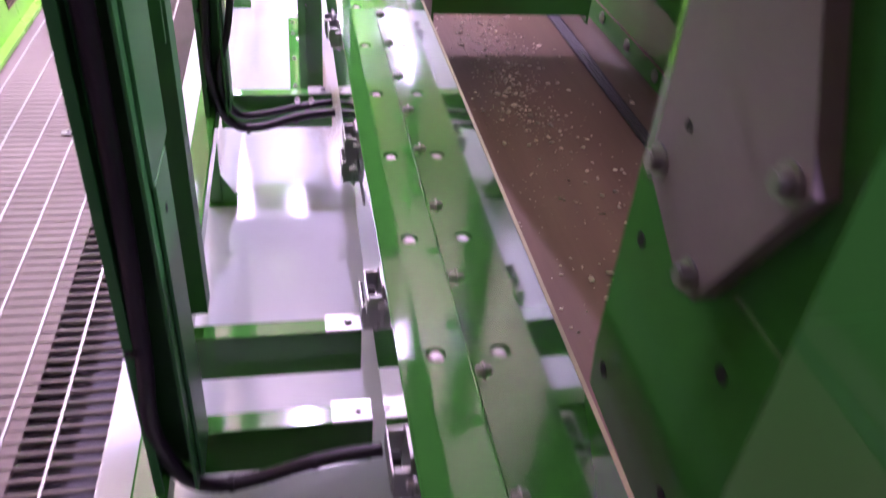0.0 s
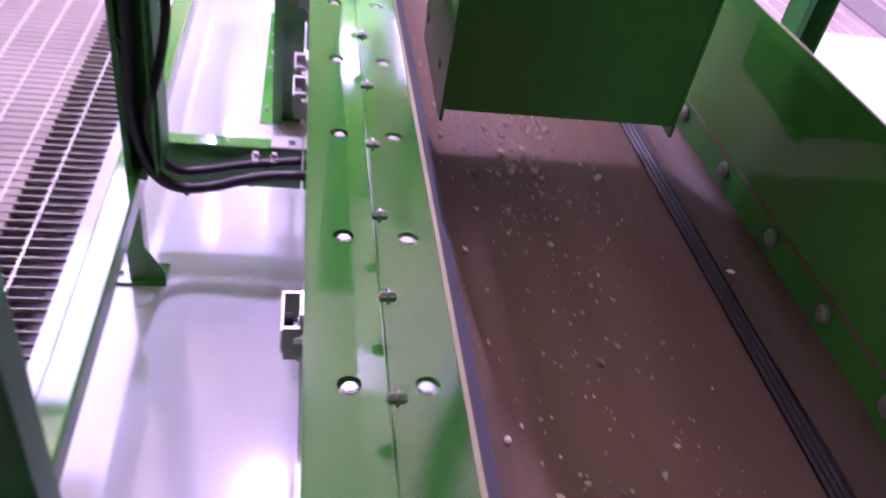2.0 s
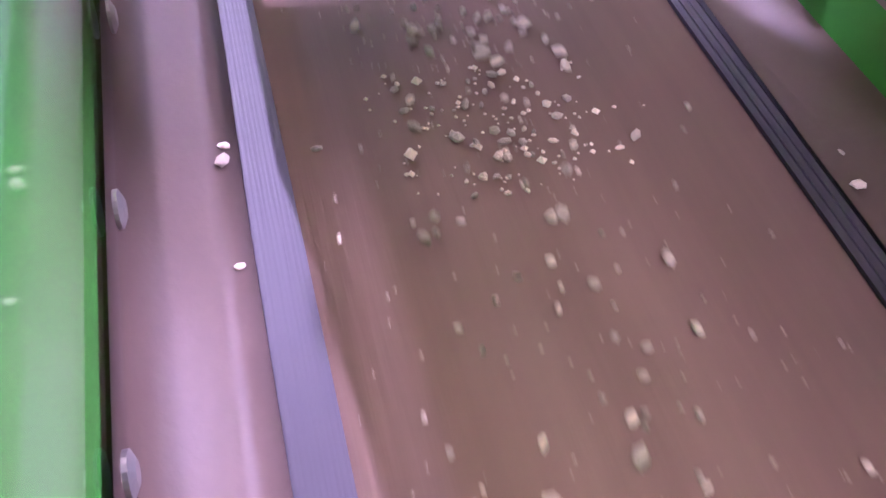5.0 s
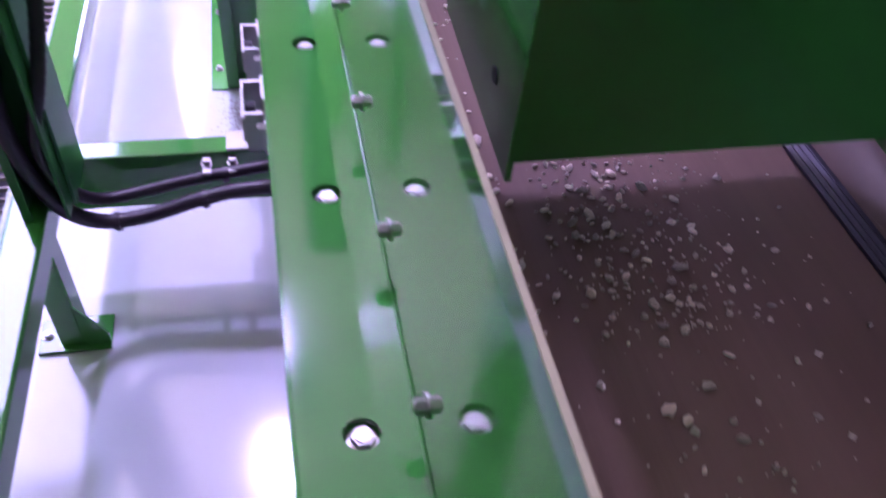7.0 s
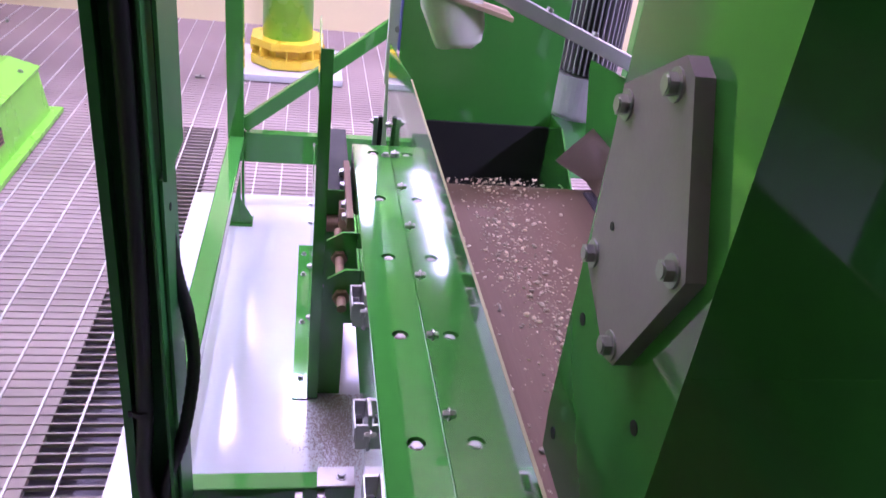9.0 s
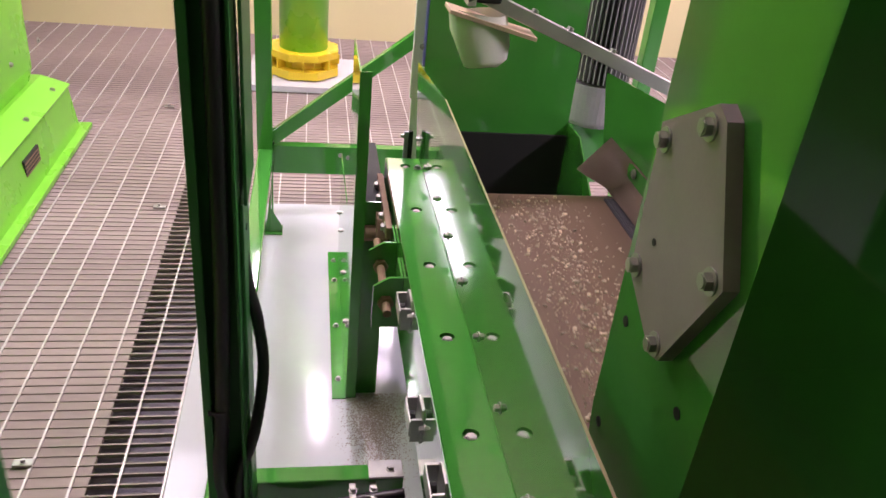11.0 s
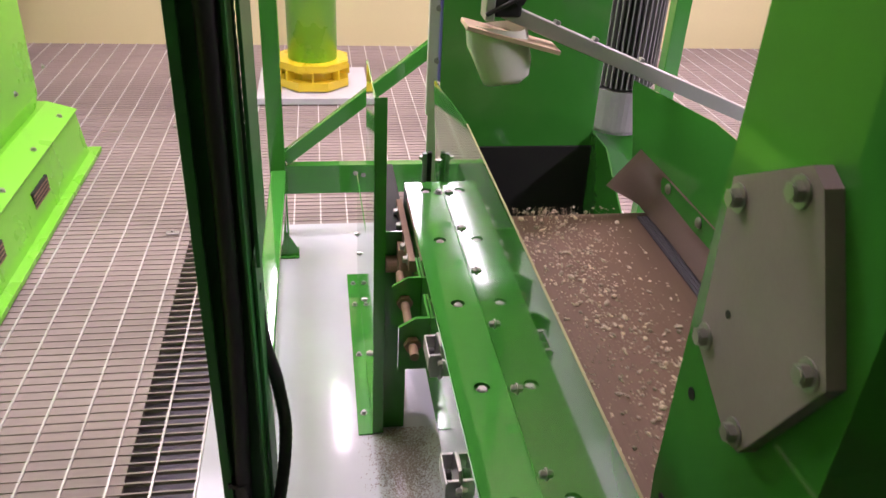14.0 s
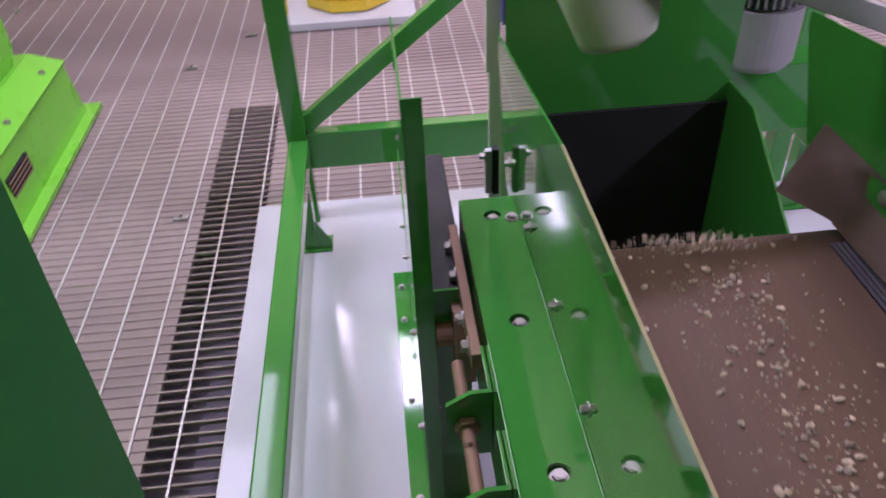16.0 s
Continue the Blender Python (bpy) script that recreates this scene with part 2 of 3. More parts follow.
def wall(name, x0, x1, y0, y1, material=CREAM):
    bm = B()
    box(bm, x0, x1, y0, y1, -0.8, 4.6)
    solid(name, bm, material, "plain cream clad wall of the machine hall" if material is CREAM else "plain dark grey wall of the machine hall, out of view", "wall", kind="structure")


wall("wall_north", X_L, X_R, Y_BACK, Y_BACK + 0.15)
# these three are unseen; dark grey keeps the light from behind and beside low
wall("wall_south", X_L, X_R, Y_FRONT - 0.15, Y_FRONT, DULL)
wall("wall_west", X_L - 0.15, X_L, Y_FRONT - 0.15, Y_BACK + 0.15, DULL)
wall("wall_east", X_R, X_R + 0.15, Y_FRONT - 0.15, Y_BACK + 0.15, DULL)
bm = B()
box(bm, X_L - 0.15, X_R + 0.15, Y_FRONT - 0.15, Y_BACK + 0.15, 4.6, 4.75)
solid("ceiling", bm, ROOF, "plain cream hall ceiling", "ceiling", kind="structure")
bm = B()
box(bm, X_L - 0.15, X_R + 0.15, Y_FRONT - 0.15, Y_BACK + 0.15, -0.95, -0.8)
solid("ground", bm, DARKFLOOR, "grey concrete floor far below the grating", "floor", kind="structure")


def luminaire(lx, ly, lz, ll, lw, up):
    t = thing("ceiling_light", "long white linear light fitting under the ceiling, out of view", "light", "lights of the hall", m=pose(lx, ly, lz))
    bm = B()
    box(bm, -lw / 2 - 0.02, lw / 2 + 0.02, -ll / 2 - 0.05, ll / 2 + 0.05, 0, 0.06, 0.004)
    part("housing", bm, WHITE, t)
    bm = B()
    box(bm, -lw / 2, lw / 2, -ll / 2, ll / 2, -0.02, -0.002)
    part("diffuser", bm, GLOW, t, "glowing white diffuser")
    # glowing top face for the added upward fill
    if up:
        part("diffuser", box(B(), -lw / 2, lw / 2, -ll / 2, ll / 2, 0.061, 0.075), GLOW, t, "glowing white diffuser")
    for y in (-ll * 0.38, ll * 0.38):
        bm = B()
        cyl(bm, 0.006, 0.07, 4.6 - lz, 8, m=pose(0, y, 0))
        part("hanger", bm, ZINC, t)


for k, (lx, ly, lz, ll, watts, lw) in enumerate(LAMPS):
    luminaire(lx, ly, lz, ll, lw, k in UPLIGHT)

# grated walkway floor
PITCH_X, PITCH_Y = 0.1345, 0.043


def grating():
    bm = B()
    verts, faces = [], []

    def slab(x0, x1, y0, y1, z0, z1):
        k = len(verts)
        verts.extend((x, y, z) for x in (x0, x1) for y in (y0, y1) for z in (z0, z1))
        faces.extend(tuple(k + i for i in f) for f in ((0, 1, 3, 2), (4, 6, 7, 5), (0, 4, 5, 1), (2, 3, 7, 6), (0, 2, 6, 4), (1, 5, 7, 3)))

    x = -0.857 - 37 * PITCH_X
    while x < X_R:
        slab(x - 0.0035, x + 0.0035, Y_FRONT, Y_BACK, -0.004, 0.003)
        x += PITCH_X
    first = len(verts) // 8
    y = Y_FRONT
    while y < Y_BACK:
        slab(X_L, X_R, y - 0.0035, y + 0.0035, -0.014, 0.0)
        y += PITCH_Y
    me = bpy.data.meshes.new("floor")
    me.from_pydata(verts, [], faces)
    me.materials.append(GALV)
    me.materials.append(RUNG)
    for i in range(first * 6, len(faces)):
        me.polygons[i].material_index = 1
    bm.free()
    ob = new("floor", me)
    tagged(ob, "galvanised steel bar grating floor, dusty brown", "grating floor", kind="structure")


grating()
for x0, x1 in ((X_L, -0.945), (-0.70, X_R)):
    bm = B()
    box(bm, x0, x1, Y_FRONT, Y_BACK, -0.024, -0.004)
    solid("ground_sheet", bm, UNDER, "dusty brown sheet under the floor grating", "floor sheet", kind="structure")
bm = B()
box(bm, -0.945, -0.70, 4.7, Y_BACK, -0.024, -0.004)
solid("ground_sheet", bm, UNDER, "dusty brown sheet under the floor grating", "floor sheet", kind="structure")
for cx, cy in ((-1.15, 2.05), (-1.03, 3.78), (-0.92, 5.6), (-1.2, 5.2)):
    bm = B()
    box(bm, -0.03, 0.03, -0.015, 0.015, 0.003, 0.012, 0.003)
    clipthing = thing("grating_clip", "small zinc saddle clip on the floor grating", "clip", "grating clips", m=pose(cx, cy, 0))
    part("saddle", bm, ZINC, clipthing)
    part("bolt", BOLT_S, None, clipthing, m=pose(0, 0, 0.012))

# ---- conveyor ----
BAY = 1.555
Y0, Y_RAIL, Y_SKIRT, Y_PULLEY = -10.3, 2.46, 2.66, 2.25
XC = 0.378          # belt centre line
BZ = 0.85           # belt top
R_PULLEY = 0.13


def mirror(x):
    return 2 * XC - x


conveyor = thing("belt_conveyor", "green enamelled belt conveyor with bolted side rails and skirts", "conveyor")


def rail_top(side):
    """The flange with round openings over the recessed bolts."""
    bm = B()
    x0, x1 = -0.055, 0.0504
    n = 20
    ys = [0.3 * i for i in range(-34, 9)]
    edges = [Y0] + [y + 0.15 for y in ys[:-1]] + [Y_RAIL]
    for i, y in enumerate(ys):
        a, b = edges[i], edges[i + 1]
        ring, outer, low = [], [], []
        for k in range(n):
            w = 2 * math.pi * (k + 0.5) / n
            c, s = math.cos(w), math.sin(w)
            ring.append(bm.verts.new((0.0165 * c, y + 0.0155 * s, 0.88)))
            low.append(bm.verts.new((0.0165 * c, y + 0.0155 * s, 0.872)))
            q = min((x1 if c > 0 else -x0) / abs(c), ((b - y) if s > 0 else (y - a)) / abs(s))
            outer.append(bm.verts.new((q * c, y + q * s, 0.88)))
        for k in range(n):
            k2 = (k + 1) % n
            bm.faces.new((ring[k], outer[k], outer[k2], ring[k2]))
            bm.faces.new((ring[k2], low[k2], low[k], ring[k]))
            pa, pb = outer[k].co, outer[k2].co
            if abs(pa.x - pb.x) > 1e-5 and abs(pa.y - pb.y) > 1e-5:
                cx = x1 if max(pa.x, pb.x) > x1 - 1e-5 else x0
                cy = b if max(pa.y, pb.y) > b - 1e-5 else a
                bm.faces.new((outer[k], bm.verts.new((cx, cy, 0.88)), outer[k2]))
    if side:
        for v in bm.verts:
            v.co.x = mirror(v.co.x)
    bmesh.ops.remove_doubles(bm, verts=bm.verts[:], dist=0.0002)
    bmesh.ops.recalc_face_normals(bm, faces=bm.faces[:])
    part("rail_flange", bm, GREEN, conveyor)
    for nm, xa, xb, za, zb in (("seat_plate", x0, x1, 0.861, 0.867), ("web", x0 - 0.004, x0, 0.12 if side else 0.64, 0.8795), ("lower_flange", x0, x0 + 0.05, 0.636, 0.642)):
        if side:
            xa, xb = mirror(xb), mirror(xa)
        part(nm, box(B(), xa, xb, Y0, Y_RAIL, za, zb, 0.0012), GREEN, conveyor)
    bm = B()
    bx0, bx1 = (mirror(0.0503), mirror(0.0478)) if side else (0.0478, 0.0503)
    box(bm, bx0, bx1, Y0, Y_RAIL, 0.8802, 0.8822, 0.0008)
    part("weld_seam", bm, GREEN, conveyor)
    for i in range(-8, 9):
        part("bolt", BOLT_R, None, conveyor, "zinc bolt in a round recess", m=pose(mirror(0) if side else 0.001, 0.3 * i, 0.867))


rail_top(False)
rail_top(True)
part("bolt", BOLT, None, conveyor, m=pose(0.036, 2.385, 0.88))

STUDS = [-1.66, -1.46, -1.25, -1.04, -0.82, -0.6, -0.39, -0.18, 0.029, 0.237, 0.41, 0.588, 0.787, 0.993, 1.212, 1.43, 1.641, 1.858, 2.07, 2.28, 2.5]
for side in (0, 1):
    x0, x1 = (0.0505, 0.0545) if not side else (0.702, 0.706)
    bm = B()
    prism(bm, [(Y0, 0.83), (2.45, 0.83), (Y_SKIRT - 0.12, 0.86), (Y_SKIRT, 1.11), (Y_SKIRT, 1.135), (2.1, 1.205), (Y0, 1.205)], "x", x0, x1)
    sk = part("skirt_plate", bm, GREEN, conveyor, "upright glossy green skirt plate")
    bm = B()
    box(bm, x0 - 0.0001, x1 + 0.0001, Y0, 2.1, 1.2052, 1.2064)
    part("edge", bm, EDGE, sk, "worn ochre top edge")
    for y in STUDS:
        if not side:
            part("stud", BOLT_S, None, sk, "zinc bolt", m=pose(x0, y, 0.932, 0, -90, 0))
            part("dome_bolt", DOME, None, sk, "round zinc bolt head", m=pose(x1 + 0.004, y, 0.932, 0, 90, 0))
        else:
            part("dome_bolt", DOME, None, sk, "round zinc bolt head", m=pose(x0 - 0.004, y - 0.015, 0.936, 0, -90, 0))

# rubber sealing flaps
FLAP_P = [(0.0605, 0.962), (0.0610, 0.925), (0.064, 0.905), (0.074, 0.89), (0.092, 0.878), (0.116, 0.868), (0.143, 0.8625)]
for side in (0, 1):
    prof = [(mirror(x) + 0.006 + 0.02 * i / 6, z) for i, (x, z) in enumerate(FLAP_P)] if side else FLAP_P
    bm = B()
    strip(bm, prof, Y0, 2.3, 0.004, 60, wave=lambda i, y: 0.0035 * i / 6 * math.sin(7 * y + 1.3 * math.sin(3 * y)))
    part("rubber_flap", bm, FLAP, conveyor, "brown rubber sealing flap")
# the free end of the far flap, lifted off the belt
bm = B()
rows = []
for j in range(9):
    s = j / 8
    row = []
    for i, (x, z) in enumerate(FLAP_P):
        u = i / 6
        px, pz = mirror(x) + 0.006 + 0.02 * u, z
        qx, qz = 0.698 - 0.15 * u, 0.963 - 0.062 * u
        k = s * s * (3 - 2 * s)
        row.append(bm.verts.new((px + (qx - px) * k, 2.3 + s * (0.20 - 0.13 * u), pz + (qz - pz) * k)))
    rows.append(row)
for a, b in zip(rows, rows[1:]):
    for i in range(6):
        bm.faces.new((a[i], a[i + 1], b[i + 1], b[i])).smooth = True
bmesh.ops.solidify(bm, geom=bm.faces[:], thickness=0.004)
part("flap_end", bm, FLAP, conveyor, "curled brown rubber flap end")

# ribbed strips along both belt edges
for side in (0, 1):
    bm = B()
    n_rib = 8 if side else 22
    xs = [0.137 + 0.0412 * k / n_rib for k in range(n_rib + 1)]
    prof = [(x, BZ + 0.005 + ((0.003 if side else 0.0001) if k % 2 else 0.0)) for k, x in enumerate(xs)]
    prof = [(xs[0], BZ + 0.0006)] + prof + [(xs[-1], BZ + 0.0006)]
    if side:
        prof = [(mirror(x) + 0.033, z) for x, z in prof]
    strip(bm, prof, Y0, Y_PULLEY, 0, 1)
    for f in bm.faces:
        f.smooth = False
    part("ribbed_strip", bm, RIB, conveyor, "black ribbed rubber strip")

# belt with its head pulley
bm = B()
prof = [(Y0, BZ)] + [(Y0 + (Y_PULLEY - Y0) * k / 30, BZ) for k in range(1, 31)]
zc = BZ - R_PULLEY
prof += [(Y_PULLEY + R_PULLEY * math.sin(a), zc + R_PULLEY * math.cos(a)) for a in [math.pi * k / 24 for k in range(1, 25)]]
prof += [(Y0, BZ - 2 * R_PULLEY)]
a = [bm.verts.new((0.09, y, z)) for y, z in prof]
b = [bm.verts.new((0.668, y, z)) for y, z in prof]
for k in range(len(prof) - 1):
    bm.faces.new((a[k], b[k], b[k + 1], a[k + 1])).smooth = True
bmesh.ops.recalc_face_normals(bm, faces=bm.faces[:])
bmesh.ops.solidify(bm, geom=bm.faces[:], thickness=0.008)
part("belt", bm, BELT, conveyor, "dusty brown rubber belt")
bm = B()
cyl(bm, R_PULLEY - 0.012, 0.1, 0.66, 32, m=Matrix.Translation((0, Y_PULLEY, zc)) @ pose(0, 0, 0, 0, 90, 0))
part("head_pulley", bm, BLACK, conveyor)
bm = B()
cyl(bm, 0.025, -0.13, 0.9, 20, m=Matrix.Translation((0, Y_PULLEY, zc)) @ pose(0, 0, 0, 0, 90, 0))
part("shaft", bm, RUSTY, conveyor, "dusty pulley shaft")


IDLER_SIZE = 0.92


def idler_bracket():
    """A bent zinc hook plate that holds an idler shaft end."""
    bm = B()
    prism(bm, [(-0.035, -0.045), (0.03, -0.045), (0.045, -0.02), (0.045, 0.03), (0.025, 0.05), (-0.03, 0.05), (-0.045, 0.03), (-0.045, -0.025)], "x", -0.004, 0.0)
    box(bm, -0.028, -0.004, -0.045, -0.038, -0.03, 0.035, 0.001)
    box(bm, -0.028, -0.004, 0.038, 0.045, -0.02, 0.03, 0.001)
    box(bm, -0.032, -0.028, -0.045, 0.045, -0.012, 0.03, 0.001)
    bmesh.ops.scale(bm, vec=(IDLER_SIZE,) * 3, verts=bm.verts[:])
    return mesh_of("idler_bracket", bm, ZINC)


IDLER = idler_bracket()
bm = B()
cyl(bm, 0.012, -0.014, 0.0, 12, m=pose(0, 0, 0, 0, 90, 0))
SHAFT_END = mesh_of("shaft_end", bm, BLACK)
for y, dz in ((1.68, 0.825), (1.40, 0.74), (1.12, 0.825), (0.46, 0.825), (0.57, 0.70), (-0.09, 0.825), (0.0, 0.73), (-0.45, 0.825), (-0.98, 0.81)):
    br = part("idler_bracket", IDLER, None, conveyor, "bent zinc idler bracket", m=pose(-0.059, y, dz))
    part("shaft_end", SHAFT_END, None, br, "dark idler shaft end", m=pose(-0.012, 0, 0.008))
    part("bolt", BOLT_S, None, br, m=pose(-0.004, -0.02, -0.032, 0, -90, 0))
    part("bolt", BOLT_S, None, br, m=pose(0.0, -0.055, 0.02, 0, -90, 0))
for k in (-2, -1, 0):
    bm = B()
    prism(bm, [(-0.09, 0.0), (-0.075, -0.014), (0.075, -0.014), (0.09, 0.0), (0.075, 0.014), (-0.075, 0.014)], "x", -0.0603, -0.0593)
    part("slot", bm, BLACK, conveyor, "dark slot in the side rail", m=pose(0, 0.33 + BAY * k, 0.80))

# brown dust fallen beside the head pulley
verts, faces = [], []
dust = random.Random(21)
for i in range(8000):
    x, y = dust.gauss(-0.07, 0.045), dust.gauss(2.12, 0.12)
    if not (-0.26 < x < 0.05 and 1.75 < y < 2.255):
        continue
    q = dust.uniform(0.0008, 0.0028)
    c = len(verts)
    verts += [(x + q * dust.uniform(0.6, 1.2) * math.cos(w), y + q * dust.uniform(0.6, 1.4) * math.sin(w), 0.0804) for w in (0, 1.25, 2.5, 3.8, 5.0)] + [(x, y, 0.0804 + 0.35 * q)]
    faces += [(c + j, c + (j + 1) % 5, c + 5) for j in range(5)]
me = bpy.data.meshes.new("fallen_dust")
me.from_pydata(verts, [], faces)
me.materials.append(UNDER)
tagged(new("fallen_dust", me), "loose rusty brown dust fallen on the drip plate", "dust", kind="stuff")

# take-up screws near the head pulley
def take_up(y, z):
    t = thing("take_up", "green angle bracket with a rusty tensioning screw", "bracket", "take-up brackets", m=pose(-0.06, y, z))
    bm = B()
    prism(bm, [(-0.075, -0.09), (0.0, -0.09), (0.0, 0.06), (-0.035, 0.06), (-0.075, 0.035)], "y", -0.004, 0.004)
    part("plate", bm, GREEN, t)
    bm = B()
    box(bm, -0.006, 0.0, 0.004, 0.10, -0.09, 0.06, 0.001)
    part("flange", bm, GREEN, t)
    bm = B()
    cyl(bm, 0.011, -0.13, 0.06, 14, m=pose(-0.042, 0, -0.01, 90, 0, 0))
    part("screw", bm, RUSTY, t, "rusty threaded screw")
    for a in (-0.02, 0.006):
        bm = B()
        cyl(bm, 0.021, a, a + 0.014, 6, m=pose(-0.042, 0, -0.01, 90, 0, 0))
        part("nut", bm, RUSTY, t, "rusty hexagon nut")


take_up(1.82, 0.77)
take_up(2.0, 0.77)
bear = thing("pulley_bearing", "dusty brown bearing block of the head pulley", "bearing", m=pose(-0.063, Y_PULLEY, zc))
bm = B()
prism(bm, [(-0.075, -0.06), (0.075, -0.06), (0.075, 0.02), (0.045, 0.07), (-0.045, 0.07), (-0.075, 0.02)], "x", -0.035, 0.0)
part("block", bm, RUSTY, bear)
bm = B()
box(bm, -0.02, -0.002, -0.17, 0.20, 0.075, 0.11, 0.002)
part("guide", bm, RUSTY, bear)
for y in (-0.13, -0.06, 0.06, 0.15):
    part("bolt", BOLT_L, None, bear, m=pose(-0.02, y, 0.092, 0, -90, 0))
# black box stands in for the shade between guard panel and rail
bm = B()
box(bm, -0.152, -0.064, 2.268, 2.78, 0.081, 0.80, 0.003)
drive = thing("shaded_gap_box", "black box put in for the shaded gap, with a dark green front sheet", "housing")
part("casing", bm, BLACK, drive)
part("front_sheet", box(B(), -0.156, -0.062, 2.26, 2.266, 0.081, 0.82, 0.001), GREEN, drive, "dark green sheet")
part("bolt", BOLT_S, None, drive, m=pose(-0.14, 2.26, 0.5, 90, 0, 0))

# ---- support frames ----
XF0, XF1 = -0.53, -0.462


def side_frame(side):
    t = thing("support_frame", "green square tube side frame of the conveyor standing on its skid", "frame", "side frames")

    def bx(bm, x0, x1, *rest):
        return box(bm, mirror(x1), mirror(x0), *rest) if side else box(bm, x0, x1, *rest)

    bm = B()
    bx(bm, XF0, XF1, Y0, 3.56, 0.36, 0.43, 0.006)
    part("long_beam", bm, GREEN, t)
    for y in (-1.70, -0.18, 1.375, 3.42):
        bm = B()
        bx(bm, XF0 + 0.015, XF1 - 0.005, y - 0.03, y + 0.03, 0.088, 0.36, 0.004)
        leg = part("leg", bm, GREEN, t)
        bm = B()
        bx(bm, XF0 - 0.03, XF1 + 0.045, y - 0.045, y + 0.045, 0.0805, 0.089, 0.002)
        part("foot_plate", bm, GREEN, leg)
        bm = B()
        pr = [(XF1 - 0.005, 0.089), (XF1 + 0.045, 0.089), (XF1 + 0.045, 0.12), (XF1 - 0.005, 0.21)]
        if side:
            pr = [(mirror(x), z) for x, z in pr]
        prism(bm, pr, "y", y - 0.033, y - 0.028)
        part("gusset", bm, GREEN, leg)
        part("bolt", BOLT, None, leg, m=pose(mirror(XF0 - 0.015) if side else XF0 - 0.015, y, 0.089))
    for y in (-1.585, -0.03, 0.25, 1.53):
        bm = B()
        bx(bm, XF1, -0.059, y - 0.0, y + 0.05, 0.295, 0.43, 0.004)
        cb = part("cross_beam", bm, GREEN, t)
        bm = B()
        bx(bm, -0.145, -0.0595, y - 0.002, y + 0.056, 0.4305, 0.4365, 0.001)
        bp = part("bolt_plate", bm, ZINC, cb, "zinc bolted splice plate")
        bx0 = mirror(-0.09) if side else -0.09
        part("bolt", BOLT, None, bp, m=pose(bx0, y + 0.026, 0.4365))
    return t


side_frame(0)
side_frame(1)


def skid(side):
    x0, x1 = (-0.70, 0.36) if not side else (0.37, 3.55)
    t = thing("skid_plate", "glossy pale grey drip plate under the conveyor", "drip plate", "drip plates")
    bm = B()
    box(bm, x0, x1, Y0, 3.70, 0.072, 0.08, 0.002)
    part("sheet", bm, SKID, t)
    bm = B()
    for x in (x0 + 0.02, x1 - 0.08):
        box(bm, x, x + 0.06, Y0, 3.69, 0.003, 0.072)
    part("runner", bm, GREEN, t)


skid(0)
skid(1)


def channel_post(x, y, z0, flange_stop=1.24, reach=0.034):
    """An upright open channel with a conduit run in it."""
    t = thing("channel_post", "green upright channel post, coloured as in shade, with a conduit clipped in it", "post", "channel posts", m=pose(x, y, 0))
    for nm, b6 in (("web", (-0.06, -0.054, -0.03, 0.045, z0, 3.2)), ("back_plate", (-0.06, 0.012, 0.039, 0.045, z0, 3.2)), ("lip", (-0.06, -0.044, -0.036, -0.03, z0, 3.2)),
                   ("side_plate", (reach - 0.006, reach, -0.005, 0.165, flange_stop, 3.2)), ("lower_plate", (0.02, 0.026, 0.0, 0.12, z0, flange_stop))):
        part(nm, box(B(), *b6, 0.001), SATIN_SHADED, t)
    bm = B()
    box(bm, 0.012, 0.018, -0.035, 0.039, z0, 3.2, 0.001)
    part("flange", bm, SATIN_SHADED, t)
    bm = B()
    cyl(bm, 0.007, 0, 0.002, 12, m=pose(0.0255, 0.05, flange_stop - 0.07, 0, 90, 0))
    part("hole", bm, BLACK, t)
    return t


for k in (-1, 0):
    channel_post(-0.422 if k else -0.437, 1.40 + BAY * k + (0.02 if k else 0), 0.43, 1.09 if k else 1.24, 0.024 if k else 0.034)
    channel_post(mirror(-0.437), 1.40 + BAY * k, 0.43)
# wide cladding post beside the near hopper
cl = thing("panel_post", "green folded sheet post, coloured as in shade, with stepped cover plates", "post")
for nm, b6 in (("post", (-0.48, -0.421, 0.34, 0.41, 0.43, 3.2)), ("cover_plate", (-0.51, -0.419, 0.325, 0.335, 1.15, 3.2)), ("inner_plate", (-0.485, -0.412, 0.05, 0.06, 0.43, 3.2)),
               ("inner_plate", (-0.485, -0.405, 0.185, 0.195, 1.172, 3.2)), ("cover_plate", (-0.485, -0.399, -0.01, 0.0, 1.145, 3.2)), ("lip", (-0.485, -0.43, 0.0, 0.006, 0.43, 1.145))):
    part(nm, box(B(), *b6, 0.0015), SATIN_SHADED, cl)
for z in (0.72, 0.82):
    part("bolt", BOLT, None, cl, m=pose(-0.43, 0.05, z, 90, 0, 0))


def conduit(label, pts, r, ties):
    t = thing("conduit", label, "conduit", "conduits")
    part("hose", tube(B(), pts, r, 14, 0.0012), CABLE, t)
    for x, y, z, flat in ties:
        bm = B()
        cyl(bm, r + 0.0035, -0.005, 0.005, 16, m=pose(x, y, z, 0, 90 if flat else 0, 0))
        box(bm, r, r + 0.009, -0.004, 0.004, -0.006, 0.006, m=pose(x, y, z, 0, 90 if flat else 0, 200))
        part("cable_tie", bm, CABLE, t)


